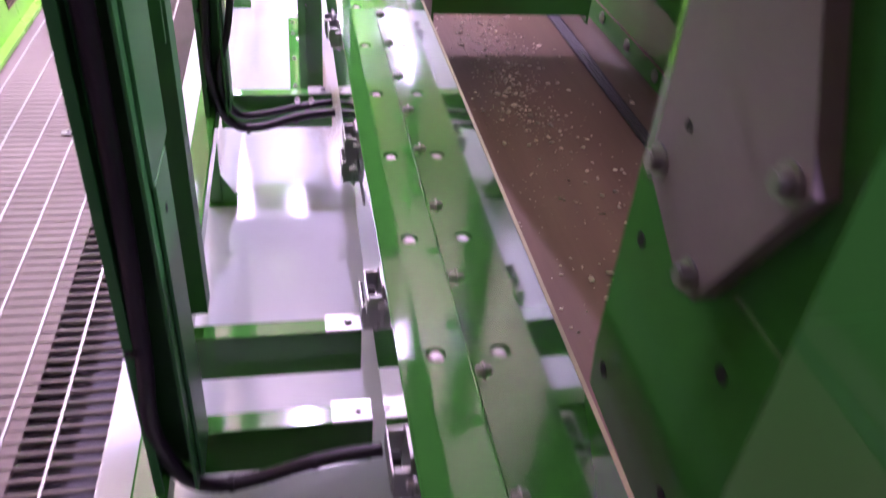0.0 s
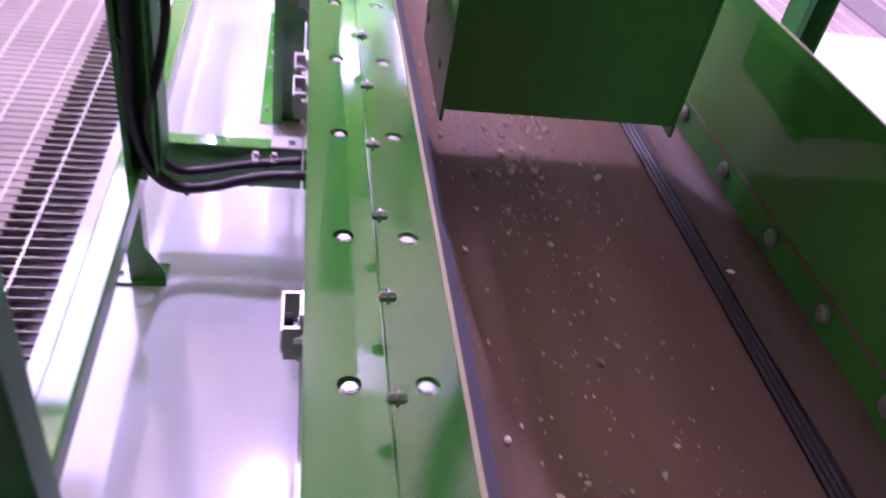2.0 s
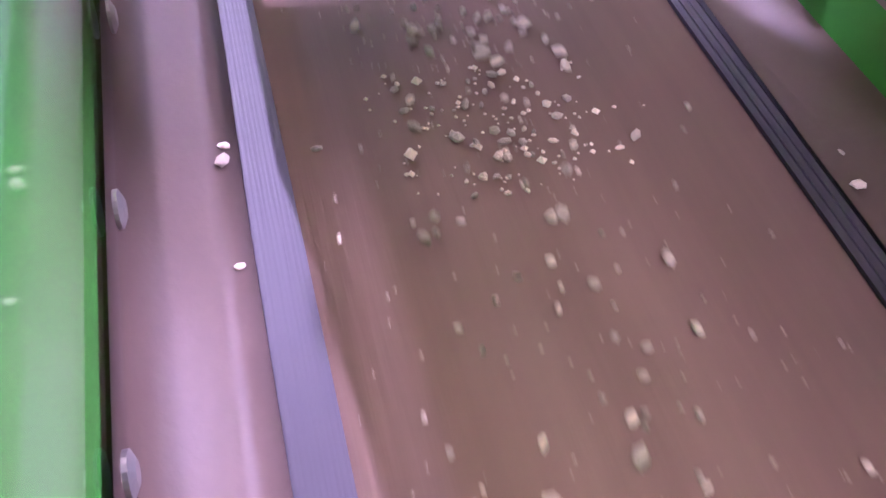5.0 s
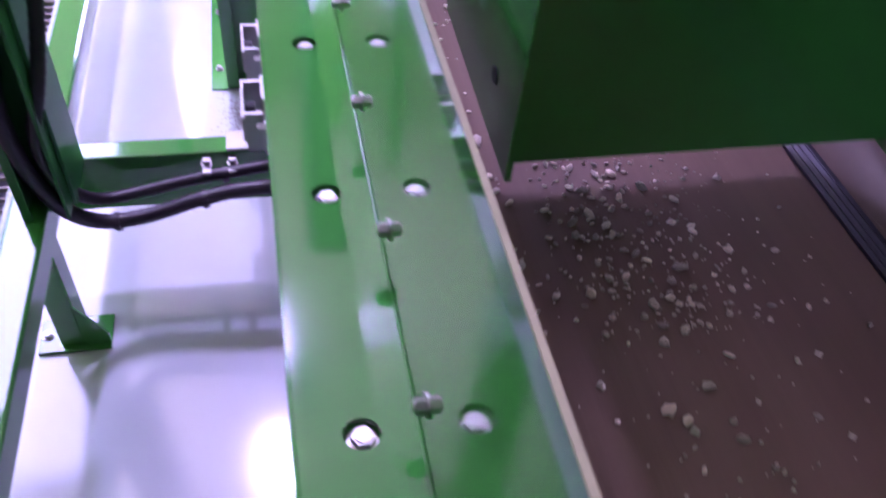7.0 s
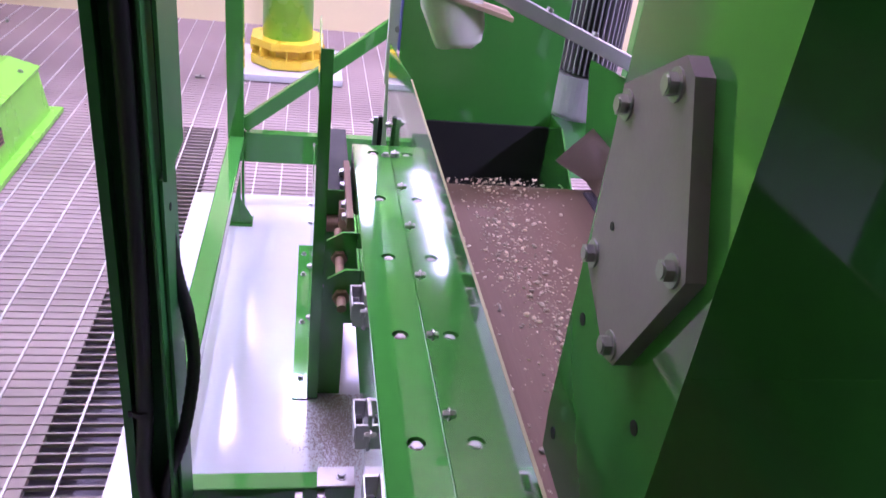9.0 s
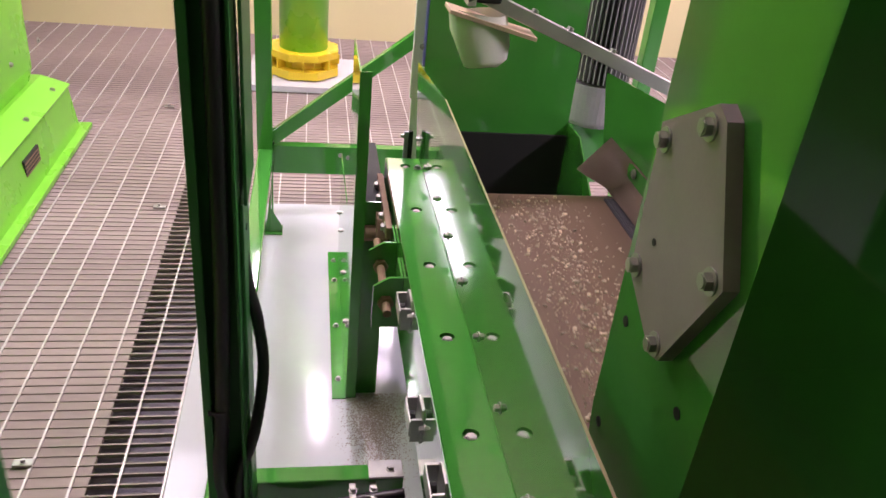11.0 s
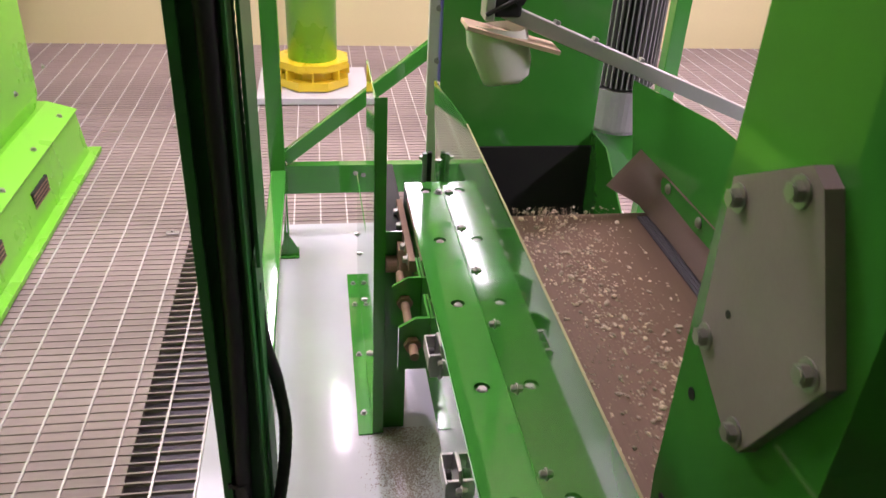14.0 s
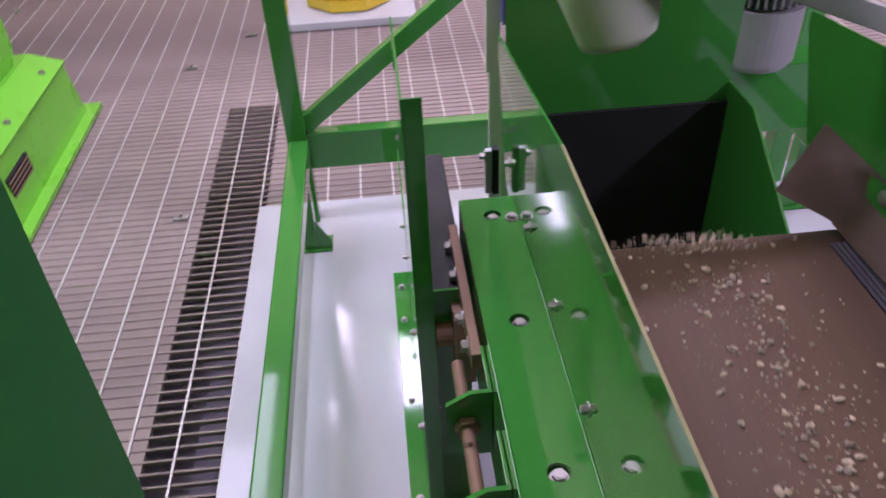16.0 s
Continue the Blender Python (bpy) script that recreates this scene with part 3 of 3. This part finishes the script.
def post_conduit(x, y):
    """A conduit down the open side of a channel post, swept round along the cross beam."""
    line = ((0.020, 0, 3.1), (0.018, 0, 2.0), (0.013, 0, 1.2), (0.0, 0, 0.8), (-0.011, 0, 0.65), (-0.006, 0.01, 0.54), (0.021, 0.035, 0.42), (0.072, 0.062, 0.352),
            (0.155, 0.075, 0.346), (0.25, 0.08, 0.372), (0.322, 0.08, 0.39), (0.41, 0.08, 0.398))
    conduit("dark corrugated cable conduit bending off a post", [(x + a, y + b, c) for a, b, c in line], 0.0145,
            [(x - 0.004, y, 0.80, 0), (x + 0.10, y + 0.068, 0.344, 1), (x + 0.27, y + 0.08, 0.377, 1)])


post_conduit(-0.462, 1.372)
post_conduit(-0.454, -0.163)
conduit("dark corrugated cable conduit looped beside a post", [(-0.435, 1.50, 1.9), (-0.425, 1.49, 1.15), (-0.395, 1.47, 0.94), (-0.386, 1.45, 0.835), (-0.402, 1.40, 0.72), (-0.434, 1.385, 0.61),
        (-0.437, 1.395, 0.52), (-0.42, 1.43, 0.435), (-0.38, 1.465, 0.382), (-0.30, 1.487, 0.378), (-0.19, 1.49, 0.40), (-0.06, 1.49, 0.42)], 0.0115, [(-0.15, 1.49, 0.405, 1)])
# two saddles that hold the conduits on the cross beam
for x in (-0.185, -0.135):
    sd = thing("conduit_saddle", "small zinc saddle holding the conduits on the beam", "saddle", "conduit saddles", m=pose(x, 1.53, 0.415))
    part("strap", box(B(), -0.008, 0.008, -0.05, 0.0, -0.004, 0.004, 0.001), ZINC, sd)
    part("bolt", BOLT_S, None, sd, m=pose(0, -0.025, 0.004))

# far end frame
ef = thing("end_frame", "green braced tube frame at the discharge end", "frame")
bm = B()
box(bm, -0.535, -0.465, 3.56, 3.63, 0.08, 3.2, 0.004)
part("post", bm, GREEN, ef)
bm = B()
box(bm, mirror(-0.465), mirror(-0.535), 3.56, 3.63, 0.08, 3.2, 0.004)
part("post", bm, GREEN, ef)
bm = B()
box(bm, -0.465, mirror(-0.465), 3.57, 3.62, 0.305, 0.445, 0.004)
part("cross_beam", bm, GREEN, ef)
bm = B()
L = math.hypot(0.75, 0.62)
box(bm, 0, L, -0.022, 0.022, -0.03, 0.03, 0.004, m=Matrix.Translation((-0.47, 3.595, 0.47)) @ pose(0, 0, 0, 0, -math.degrees(math.atan2(0.52, 0.66)), 0))
part("brace", bm, GREEN, ef)
part("bolt", BOLT_S, None, ef, m=pose(-0.155, 3.57, 0.405, 90, 0, 0))
part("bolt", BOLT_S, None, ef, m=pose(-0.12, 3.57, 0.395, 90, 0, 0))

# guard panel beside the head pulley
gp = thing("guard_panel", "tall upright green guard panel bolted to the drip plate", "guard panel")
bm = B()
prism(bm, [(2.23, 0.086), (3.22, 0.086), (3.22, 0.56), (2.62, 0.62), (2.56, 1.228), (2.23, 1.228)], "x", -0.166, -0.162)
part("panel", bm, GREEN, gp)
bm = B()
box(bm, -0.162, -0.132, 2.23, 2.234, 0.086, 1.228, 0.001)
part("front_flange", bm, GREEN, gp)
bm = B()
box(bm, -0.212, -0.166, 2.23, 3.22, 0.0805, 0.086, 0.001)
part("base_flange", bm, GREEN, gp)
for y in (2.33, 2.65, 2.98, 3.14):
    part("bolt", BOLT_S, None, gp, m=pose(-0.189, y, 0.086))
    part("bolt", BOLT_S, None, gp, m=pose(-0.166, y + 0.05, 0.3, 0, -90, 0))


# ---- feed hoppers ----
def hopper(y):
    t = thing("feed_hopper", "dark green sheet steel feed chute hanging over the belt", "chute", "feed chutes", m=pose(0, y, 0))
    x0, x1, d, zb, zt = 0.155, 0.575, 0.285, 1.012, 3.2
    for xa in (x0, x1 - 0.006):
        bm = B()
        prism(bm, [(-0.003, zb - 0.02), (d - 0.01, zb), (d, zb + 0.06), (d + 0.012, zt), (-0.003, zt)], "x", xa, xa + 0.006)
        part("side_wall", bm, GREEN, t)
    bm = B()
    box(bm, x0 + 0.006, x1 - 0.006, 0.0, 0.005, zb, 1.36)
    part("front_wall", bm, GREEN, t)
    bm = B()
    box(bm, x0 + 0.006, x1 - 0.006, 0.001, 0.006, 1.36, zt)
    part("front_wall", bm, GREEN, t)
    bm = B()
    box(bm, x0 + 0.006, x1 - 0.006, d - 0.02, d - 0.015, zb + 0.05, zt)
    part("rear_wall", bm, GREEN, t)
    for yy, zz in ((0.245, 1.255), (0.055, 1.25), (0.07, 1.06), (0.25, 1.06)):
        bm = B()
        cyl(bm, 0.0085, 0, 0.001, 14, m=pose(x0 - 0.001, yy, zz, 0, 90, 0))
        part("bolt_hole", bm, BLACK, t)
    cv = part("cover_plate", prism(B(), [(0.243, 1.560), (0.122, 1.627), (0.098, 1.615), (0.013, 1.457), (0.1, 1.297), (0.125, 1.289), (0.238, 1.355), (0.232, 1.37)], "x", x0 - 0.02, x0), STEEL, t, "thick dull grey steel cover plate")
    for yy, zz in ((0.223, 1.544), (0.127, 1.598), (0.217, 1.367), (0.04, 1.453), (0.117, 1.311)):
        part("bolt", BOLT_L, None, cv, "large zinc bolt", m=pose(x0 - 0.02, yy, zz, 0, -90, 0))
    bm = B()
    cyl(bm, 0.005, 0, 0.001, 12, m=pose(x0 - 0.021, 0.185, 1.42, 0, 90, 0))
    part("bolt_hole", bm, BLACK, cv)


hopper(0.782)
hopper(0.782 - BAY)

# ---- discharge end ----
dc = thing("discharge_chute", "dark green discharge chute with a black rubber curtain", "chute")
bm = B()
box(bm, 0.115, 0.70, 2.95, 2.956, 0.2, 3.2)
part("rear_wall", bm, GREEN, dc)
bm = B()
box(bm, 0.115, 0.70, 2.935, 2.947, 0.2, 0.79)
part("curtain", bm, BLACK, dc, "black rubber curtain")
for x in (0.109, 0.70):
    bm = B()
    prism(bm, [(2.42, 0.2), (2.95, 0.2), (2.95, 0.84), (2.80, 0.84), (2.42, 0.60)], "x", x, x + 0.006)
    part("side_wall", bm, GREEN, dc)
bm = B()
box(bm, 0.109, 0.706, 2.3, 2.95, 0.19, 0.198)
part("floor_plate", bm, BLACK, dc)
for lx in (0.12, 0.66):
    for ly in (2.33, 2.9):
        part("leg", box(B(), lx, lx + 0.04, ly, ly + 0.04, 0.0805, 0.19), GREEN, dc)

wp = thing("white_panel", "white upright panel with a blue violet edge strip", "panel")
bm = B()
box(bm, 0.072, 0.108, 2.98, 3.0, 0.9, 3.2, 0.002)
part("board", bm, WHITE, wp)
bm = B()
box(bm, 0.109, 0.136, 2.962, 2.99, 1.03, 3.2, 0.002)
part("edge_strip", bm, VIOLET, wp, "blue violet strip")
bm = B()
box(bm, 0.08, 0.12, 2.985, 3.0, 0.0805, 0.9, 0.002)
part("stand", bm, WHITE, wp)
for z in (1.1, 1.28, 1.5):
    part("bolt", BOLT_S, None, wp, m=pose(0.105, 2.98, z, 90, 0, 0))
sb = thing("stop_plate", "small pale plate with dark rubber edge at rail end", "plate", m=pose(0, 2.462, 0))
part("plate", box(B(), 0.008, 0.022, 0.085, 0.10, 0.83, 0.935, 0.002), SKID, sb)
part("rubber_edge", box(B(), 0.023, 0.036, 0.08, 0.098, 0.83, 0.94, 0.002), BLACK, sb, "dark rubber edge")
part("bolt", BOLT_S, None, sb, m=pose(0.008, 0.092, 0.92, 0, -90, 0))

st = thing("strut", "pale green sloping strut beyond the conveyor", "strut")
part("tube", box(B(), -0.05, 0.05, -0.04, 0.04, -0.56, 0.75, 0.004, m=Matrix.Translation((1.725, 1.42, 0.62)) @ pose(0, 0, 0, 0, 6, 0)), GREEN, st)
part("foot", box(B(), 1.60, 1.76, 1.36, 1.48, 0.081, 0.10, 0.002), GREEN, st)
kb = solid("toe_board", box(B(), 3.56, 3.60, -3.0, 5.6, 0.003, 0.13, 0.002), MOTOR, "grey toe board along the white floor sheet", "toe board")

mo = thing("electric_motor", "grey upright finned electric motor", "motor", m=pose(0.93, 3.32, 0.74))
# core takes the dark conduit colour, which paints in the shade between the fins
bm = B()
cyl(bm, 0.105, 0.17, 0.95, 40)
part("housing", bm, CABLE, mo, "casing core, darkened for the shade between the fins")
bm = B()
cyl(bm, 0.125, 0.0, 0.165, 40)
cyl(bm, 0.11, -0.02, 0.0, 40)
part("fan_cowl", bm, MOTOR, mo, "pale grey fan cowl")
for i in range(36):
    a = 360 * i / 36
    bm = B() if i == 0 else None
    if i == 0:
        box(bm, 0.10, 0.13, -0.0025, 0.0025, 0.18, 0.93)
        fin = part("cooling_fin", bm, MOTOR, mo)
        FIN = fin.data
    else:
        part("cooling_fin", FIN, None, mo, m=pose(0, 0, 0, 0, 0, a))
bm = B()
box(bm, -0.07, 0.07, -0.19, -0.09, 0.72, 0.88, 0.01)
part("terminal_box", bm, MOTOR, mo)
bm = B()
box(bm, 0.70, 1.2, 3.26, 3.38, 0.49, 0.72, 0.004)
solid("motor_mount", bm, GREEN, "green beam carrying the motor", "beam")

# cross bar with clamps, brush holder and pale hood
bar = thing("cross_bar", "aluminium bar slung across over the discharge", "bar")
ang = math.degrees(math.atan2(1.187 - 1.398, 0.54))
bm = B()
box(bm, -0.12, 0.95, -0.018, 0.018, -0.02, 0.02, 0.002, m=Matrix.Translation((0.263, 2.4, 1.385)) @ pose(0, 0, 0, 0, -ang, 0))
part("tube", bm, ALU, bar)
def on_bar(x):
    return 1.385 + (x - 0.263) * math.tan(radians(ang))


clamp = part("clamp", box(B(), 0.16, 0.235, 2.372, 2.428, on_bar(0.2) - 0.012, on_bar(0.2) + 0.075, 0.008), BLACK, bar, "dark clamp block")
part("clamp_plate", box(B(), 0.135, 0.16, 2.365, 2.435, on_bar(0.2) - 0.02, on_bar(0.2) + 0.10, 0.003), ALU, clamp)
part("screw", cyl(B(), 0.006, -0.09, 0.05, 12, m=Matrix.Translation((0.215, 2.36, on_bar(0.2) + 0.04)) @ pose(0, 0, 0, 0, 62, 0)), BLACK, clamp)
part("lock_nut", cyl(B(), 0.015, -0.012, 0.012, 6, m=pose(0.225, 2.37, on_bar(0.22) + 0.045, 90, 0, 0)), BLACK, clamp)
for x in (0.34, 0.455, 0.60):
    part("bolt", BOLT_L, None, bar, "zinc bolt", m=pose(x, 2.4, on_bar(x) + 0.02, 0, -ang, 0))
bm = B()
box(bm, 0.0, 0.27, -0.05, 0.05, -0.006, 0.006, 0.001, m=Matrix.Translation((0.085, 2.40, 1.375)) @ pose(0, 0, 0, 0, 14, 0))
part("shelf", bm, PLY, bar, "thin plywood shelf")
bm = B()
rows = []
for j, (z, sx, cx) in enumerate(((1.37, 0.085, 0.175), (1.31, 0.088, 0.182), (1.27, 0.082, 0.195), (1.235, 0.07, 0.205), (1.215, 0.05, 0.20))):
    rows.append([bm.verts.new((cx + sx * math.cos(a) * (1 + 0.05 * math.sin(3 * a + j)), 2.40 + 0.045 * math.sin(a), z + 0.006 * math.sin(2 * a + j))) for a in [2 * math.pi * k / 18 for k in range(18)]])
for a, b in zip(rows, rows[1:]):
    for k in range(18):
        bm.faces.new((a[k], a[(k + 1) % 18], b[(k + 1) % 18], b[k])).smooth = True
bm.faces.new(rows[-1])
part("hood", bm, PALE, bar, "pale soft plastic hood")

# ---- column ----
co = thing("column", "lime green round column with a yellow clamped collar", "column", m=pose(-0.35, 5.95, 0))
bm = B()
cyl(bm, 0.175, 0.02, 4.6, 40)
for f in bm.faces:
    f.smooth = len(f.verts) == 4
part("shaft", bm, LIME, co)
bm = B()
box(bm, -0.39, 0.39, -0.36, 0.36, 0.004, 0.05, 0.004)
part("base_plate", bm, SKID, co, "pale grey base plate")
for z0, z1, r in ((0.06, 0.12, 0.27), (0.19, 0.24, 0.27), (0.12, 0.19, 0.2)):
    bm = B()
    cyl(bm, r, z0, z1, 8, m=pose(0, 0, 0, 0, 0, 22.5))
    part("collar", bm, YELLOW, co, "yellow octagonal collar")
for a in range(8):
    bm = B()
    box(bm, 0.19, 0.262, -0.006, 0.006, 0.12, 0.19)
    part("rib", bm, YELLOW, co, m=pose(0, 0, 0, 0, 0, 45 * a))

# ---- machine cabinet on the walkway ----
cb = thing("machine_cabinet", "large lime green machine housing with a vented plinth", "machine")
bm = B()
prism(bm, [(-3.2, 0.32), (-1.83, 0.32), (-1.80, 0.42), (-1.80, 2.6), (-3.2, 2.6)], "y", 0.6, 4.62)
part("housing", bm, LIME, cb)
bm = B()
prism(bm, [(-3.2, 0.27), (-1.66, 0.27), (-1.65, 0.29), (-1.80, 0.335), (-3.2, 0.335)], "y", 0.5, 4.74)
part("ledge", bm, LIME, cb)
bm = B()
prism(bm, [(-3.2, 0.03), (-1.63, 0.03), (-1.665, 0.268), (-3.2, 0.268)], "y", 0.5, 4.74)
part("plinth", bm, LIME, cb)
bm = B()
box(bm, -3.2, -1.58, 0.45, 4.82, 0.004, 0.03, 0.002)
part("base_flange", bm, LIME, cb)
for y in (1.6, 2.45, 3.3, 3.95):
    bm = B()
    box(bm, -1.655, -1.643, y - 0.11, y + 0.11, 0.11, 0.2)
    vent = part("vent", bm, BLACK, cb, "dark slotted vent")
    for i in range(4):
        bm = B()
        box(bm, -1.645, -1.640, y - 0.11, y + 0.11, 0.12 + 0.02 * i, 0.126 + 0.02 * i)
        part("slat", bm, RUSTY, vent)
for i in range(9):
    part("bolt", BOLT_L, None, cb, m=pose(-1.70, 0.9 + 0.46 * i, 0.305, 0, 17, 0))
    part("bolt", BOLT_L, None, cb, m=pose(-1.80, 1.1 + 0.46 * i, 0.52, 0, 90, 0))

# ---- loose stone ----
SPEED = 0.51
rnd = random.Random(7)


def stone_mesh(seed):
    bm = B()
    bmesh.ops.create_icosphere(bm, subdivisions=1, radius=1.0)
    q = random.Random(seed)
    sx, sy, sz = q.uniform(0.9, 1.6), q.uniform(0.65, 1.0), q.uniform(0.5, 0.8)
    for v in bm.verts:
        v.co *= q.uniform(0.72, 1.12)
        v.co = Vector((v.co.x * sx, v.co.y * sy, v.co.z * sz))
    me = mesh_of("stone", bm, STONE)
    return me


STONES = [stone_mesh(s) for s in range(9)]


def stone_pose(x, y, z, r):
    return Matrix.Translation((x, y, z + 0.55 * r)) @ Euler((rnd.uniform(-0.4, 0.4), rnd.uniform(-0.4, 0.4), rnd.uniform(0, 6.28))).to_matrix().to_4x4() @ Matrix.Diagonal((r, r, r, 1))


LENGTH = 0.16
batches = []
n_batch = int((2.2 + 1.6 + SPEED * 16) / LENGTH) + 2


def density(s):
    """How thick the stone lies along the belt."""
    load = 1.0 + 0.45 / (1 + math.exp(6 * (s + 2.0))) + 1.3 * math.exp(-((s + 4.5) / 0.9) ** 2)
    return 0.95 * load * (1.0 + 0.16 * math.sin(2.1 * s + 0.6) + 0.10 * math.sin(5.3 * s))


def heap(yc, k, wide, grit, label, big):
    t = thing("stone_heap", label, "stones", "stones on the belt", m=pose(0, yc, 0))
    for i in range(k):
        y = rnd.uniform(-LENGTH / 2, LENGTH / 2)
        mid = 0.362 + 0.03 * math.sin(2.9 * (yc + y)) + 0.02 * math.sin(7.7 * (yc + y))
        x = rnd.gauss(mid, wide) if rnd.random() < 0.78 else rnd.gauss(mid + 0.01, 0.09)
        x = min(max(x, 0.20), 0.555)
        r = min(0.0072, 0.0024 + rnd.expovariate(1 / 0.0016)) * big
        part("stone", STONES[rnd.randrange(9)], None, t, m=stone_pose(x, y, BZ, r))
    # fine grit, past counting
    verts, faces = [], []
    for i in range(grit):
        y = rnd.uniform(-LENGTH / 2, LENGTH / 2)
        x = min(max(rnd.gauss(0.365, wide + 0.02), 0.19), 0.56)
        r = rnd.uniform(0.0008, 0.0018) + (rnd.expovariate(1 / 0.001) if rnd.random() < 0.5 else 0)
        c = len(verts)
        q = [r * rnd.uniform(0.75, 1.25) for _ in range(4)]
        verts += [(x + q[0], y, BZ + r * 0.5), (x, y + q[1], BZ + r * 0.6), (x - q[2], y, BZ + r * 0.4), (x, y - q[3], BZ + r * 0.5), (x, y, BZ + r * 1.3), (x, y, BZ)]
        faces += [(c, c + 1, c + 4), (c + 1, c + 2, c + 4), (c + 2, c + 3, c + 4), (c + 3, c, c + 4), (c + 1, c, c + 5), (c + 2, c + 1, c + 5), (c + 3, c + 2, c + 5), (c, c + 3, c + 5)]
    me = bpy.data.meshes.new("grit")
    me.from_pydata(verts, [], faces)
    me.materials.append(STONE)
    tagged(part("grit", me, None, t, "fine stone grit"), kind="stuff")
    return t


for bi in range(n_batch):
    yc = 2.15 - LENGTH * bi
    d = density(yc)
    wide = 0.036 + 0.02 * max(0, d - 1)
    big = 1 + 0.12 * min(1, max(0, d - 1.3))
    batches.append((heap(yc, int(13 * d) + 3, wide + 0.035, int(30 * d), "loose grey brown crushed stones scattered thinly on the belt", big), yc, False))
    batches.append((heap(yc, max(10, min(64, int(48 * d))), wide, int(90 * d) + 10, "loose grey brown crushed stones dropped on the belt by the chute", big), yc, True))

for x, y, z, r in ((0.129, 0.682, 0.868, 0.0062), (0.131, 0.70, 0.867, 0.004), (0.13, 0.578, 0.867, 0.0035), (0.648, 0.563, 0.869, 0.006), (0.655, 0.60, 0.871, 0.003)):
    ob = new("stone", STONES[2])
    ob.matrix_basis = stone_pose(x, y, z - 0.003, r)
    tagged(ob, "small stray stone lying on the rubber flap", "stone", "stray stones")


def batch_pose(y):
    """Where a batch stands once its middle has run to y along the belt: straight, round the pulley, then down the chute."""
    over = y - Y_PULLEY
    if over <= 0:
        return pose(0, y, 0)
    ang_ = min(over / R_PULLEY, 1.35)
    turn = Matrix.Translation((0, Y_PULLEY, zc)) @ pose(0, 0, 0, -math.degrees(ang_)) @ Matrix.Translation((0, 0, -zc))
    fall = max(0.0, over - 1.35 * R_PULLEY)
    drop = min(fall * 1.6, 0.36)
    return Matrix.Translation((0, 0.04 * min(fall, 1), -drop)) @ turn


Y_DROP, Y_CHUTE = 0.70, 0.918   # where the chute's stone lands, and the middle of the chute


def motions():
    for t, yc, dropped in batches:
        start = (Y_DROP - yc) / SPEED if dropped else 0.0
        rows = []
        if start > 16.0:
            rows = [(0.0, pose(0, Y_CHUTE, 0.8)), (16.0, pose(0, Y_CHUTE, 0.8))]
        elif start > 0.45:
            rows = [(0.0, pose(0, Y_CHUTE, 0.8)), (start - 0.36, pose(0, Y_CHUTE, 0.8)), (start - 0.12, pose(0, Y_CHUTE - 0.04, 0.13))]
        start = max(0.0, start)
        if start <= 15.9:
            ts = sorted({start, min(16.0, start + 0.08), min(16.0, start + 0.2), 16.0, *[float(k) for k in range(1, 16) if k > start], *[max(start, min(16.0, (Y_PULLEY + d - yc) / SPEED)) for d in (-0.35, -0.15, 0.0, 0.06, 0.12, 0.18, 0.3, 0.45)]})
            keep = [ts[0]]
            for s in ts[1:]:
                if s - keep[-1] > 0.06:
                    keep.append(s)
            if keep[-1] != 16.0:
                keep[-1] = 16.0
            rows += [(s, batch_pose(yc + SPEED * s)) for s in keep]
        elif rows[-1][0] < 16.0:
            rows.append((16.0, batch_pose(Y_DROP)))
        walk(t, rows)


motions()
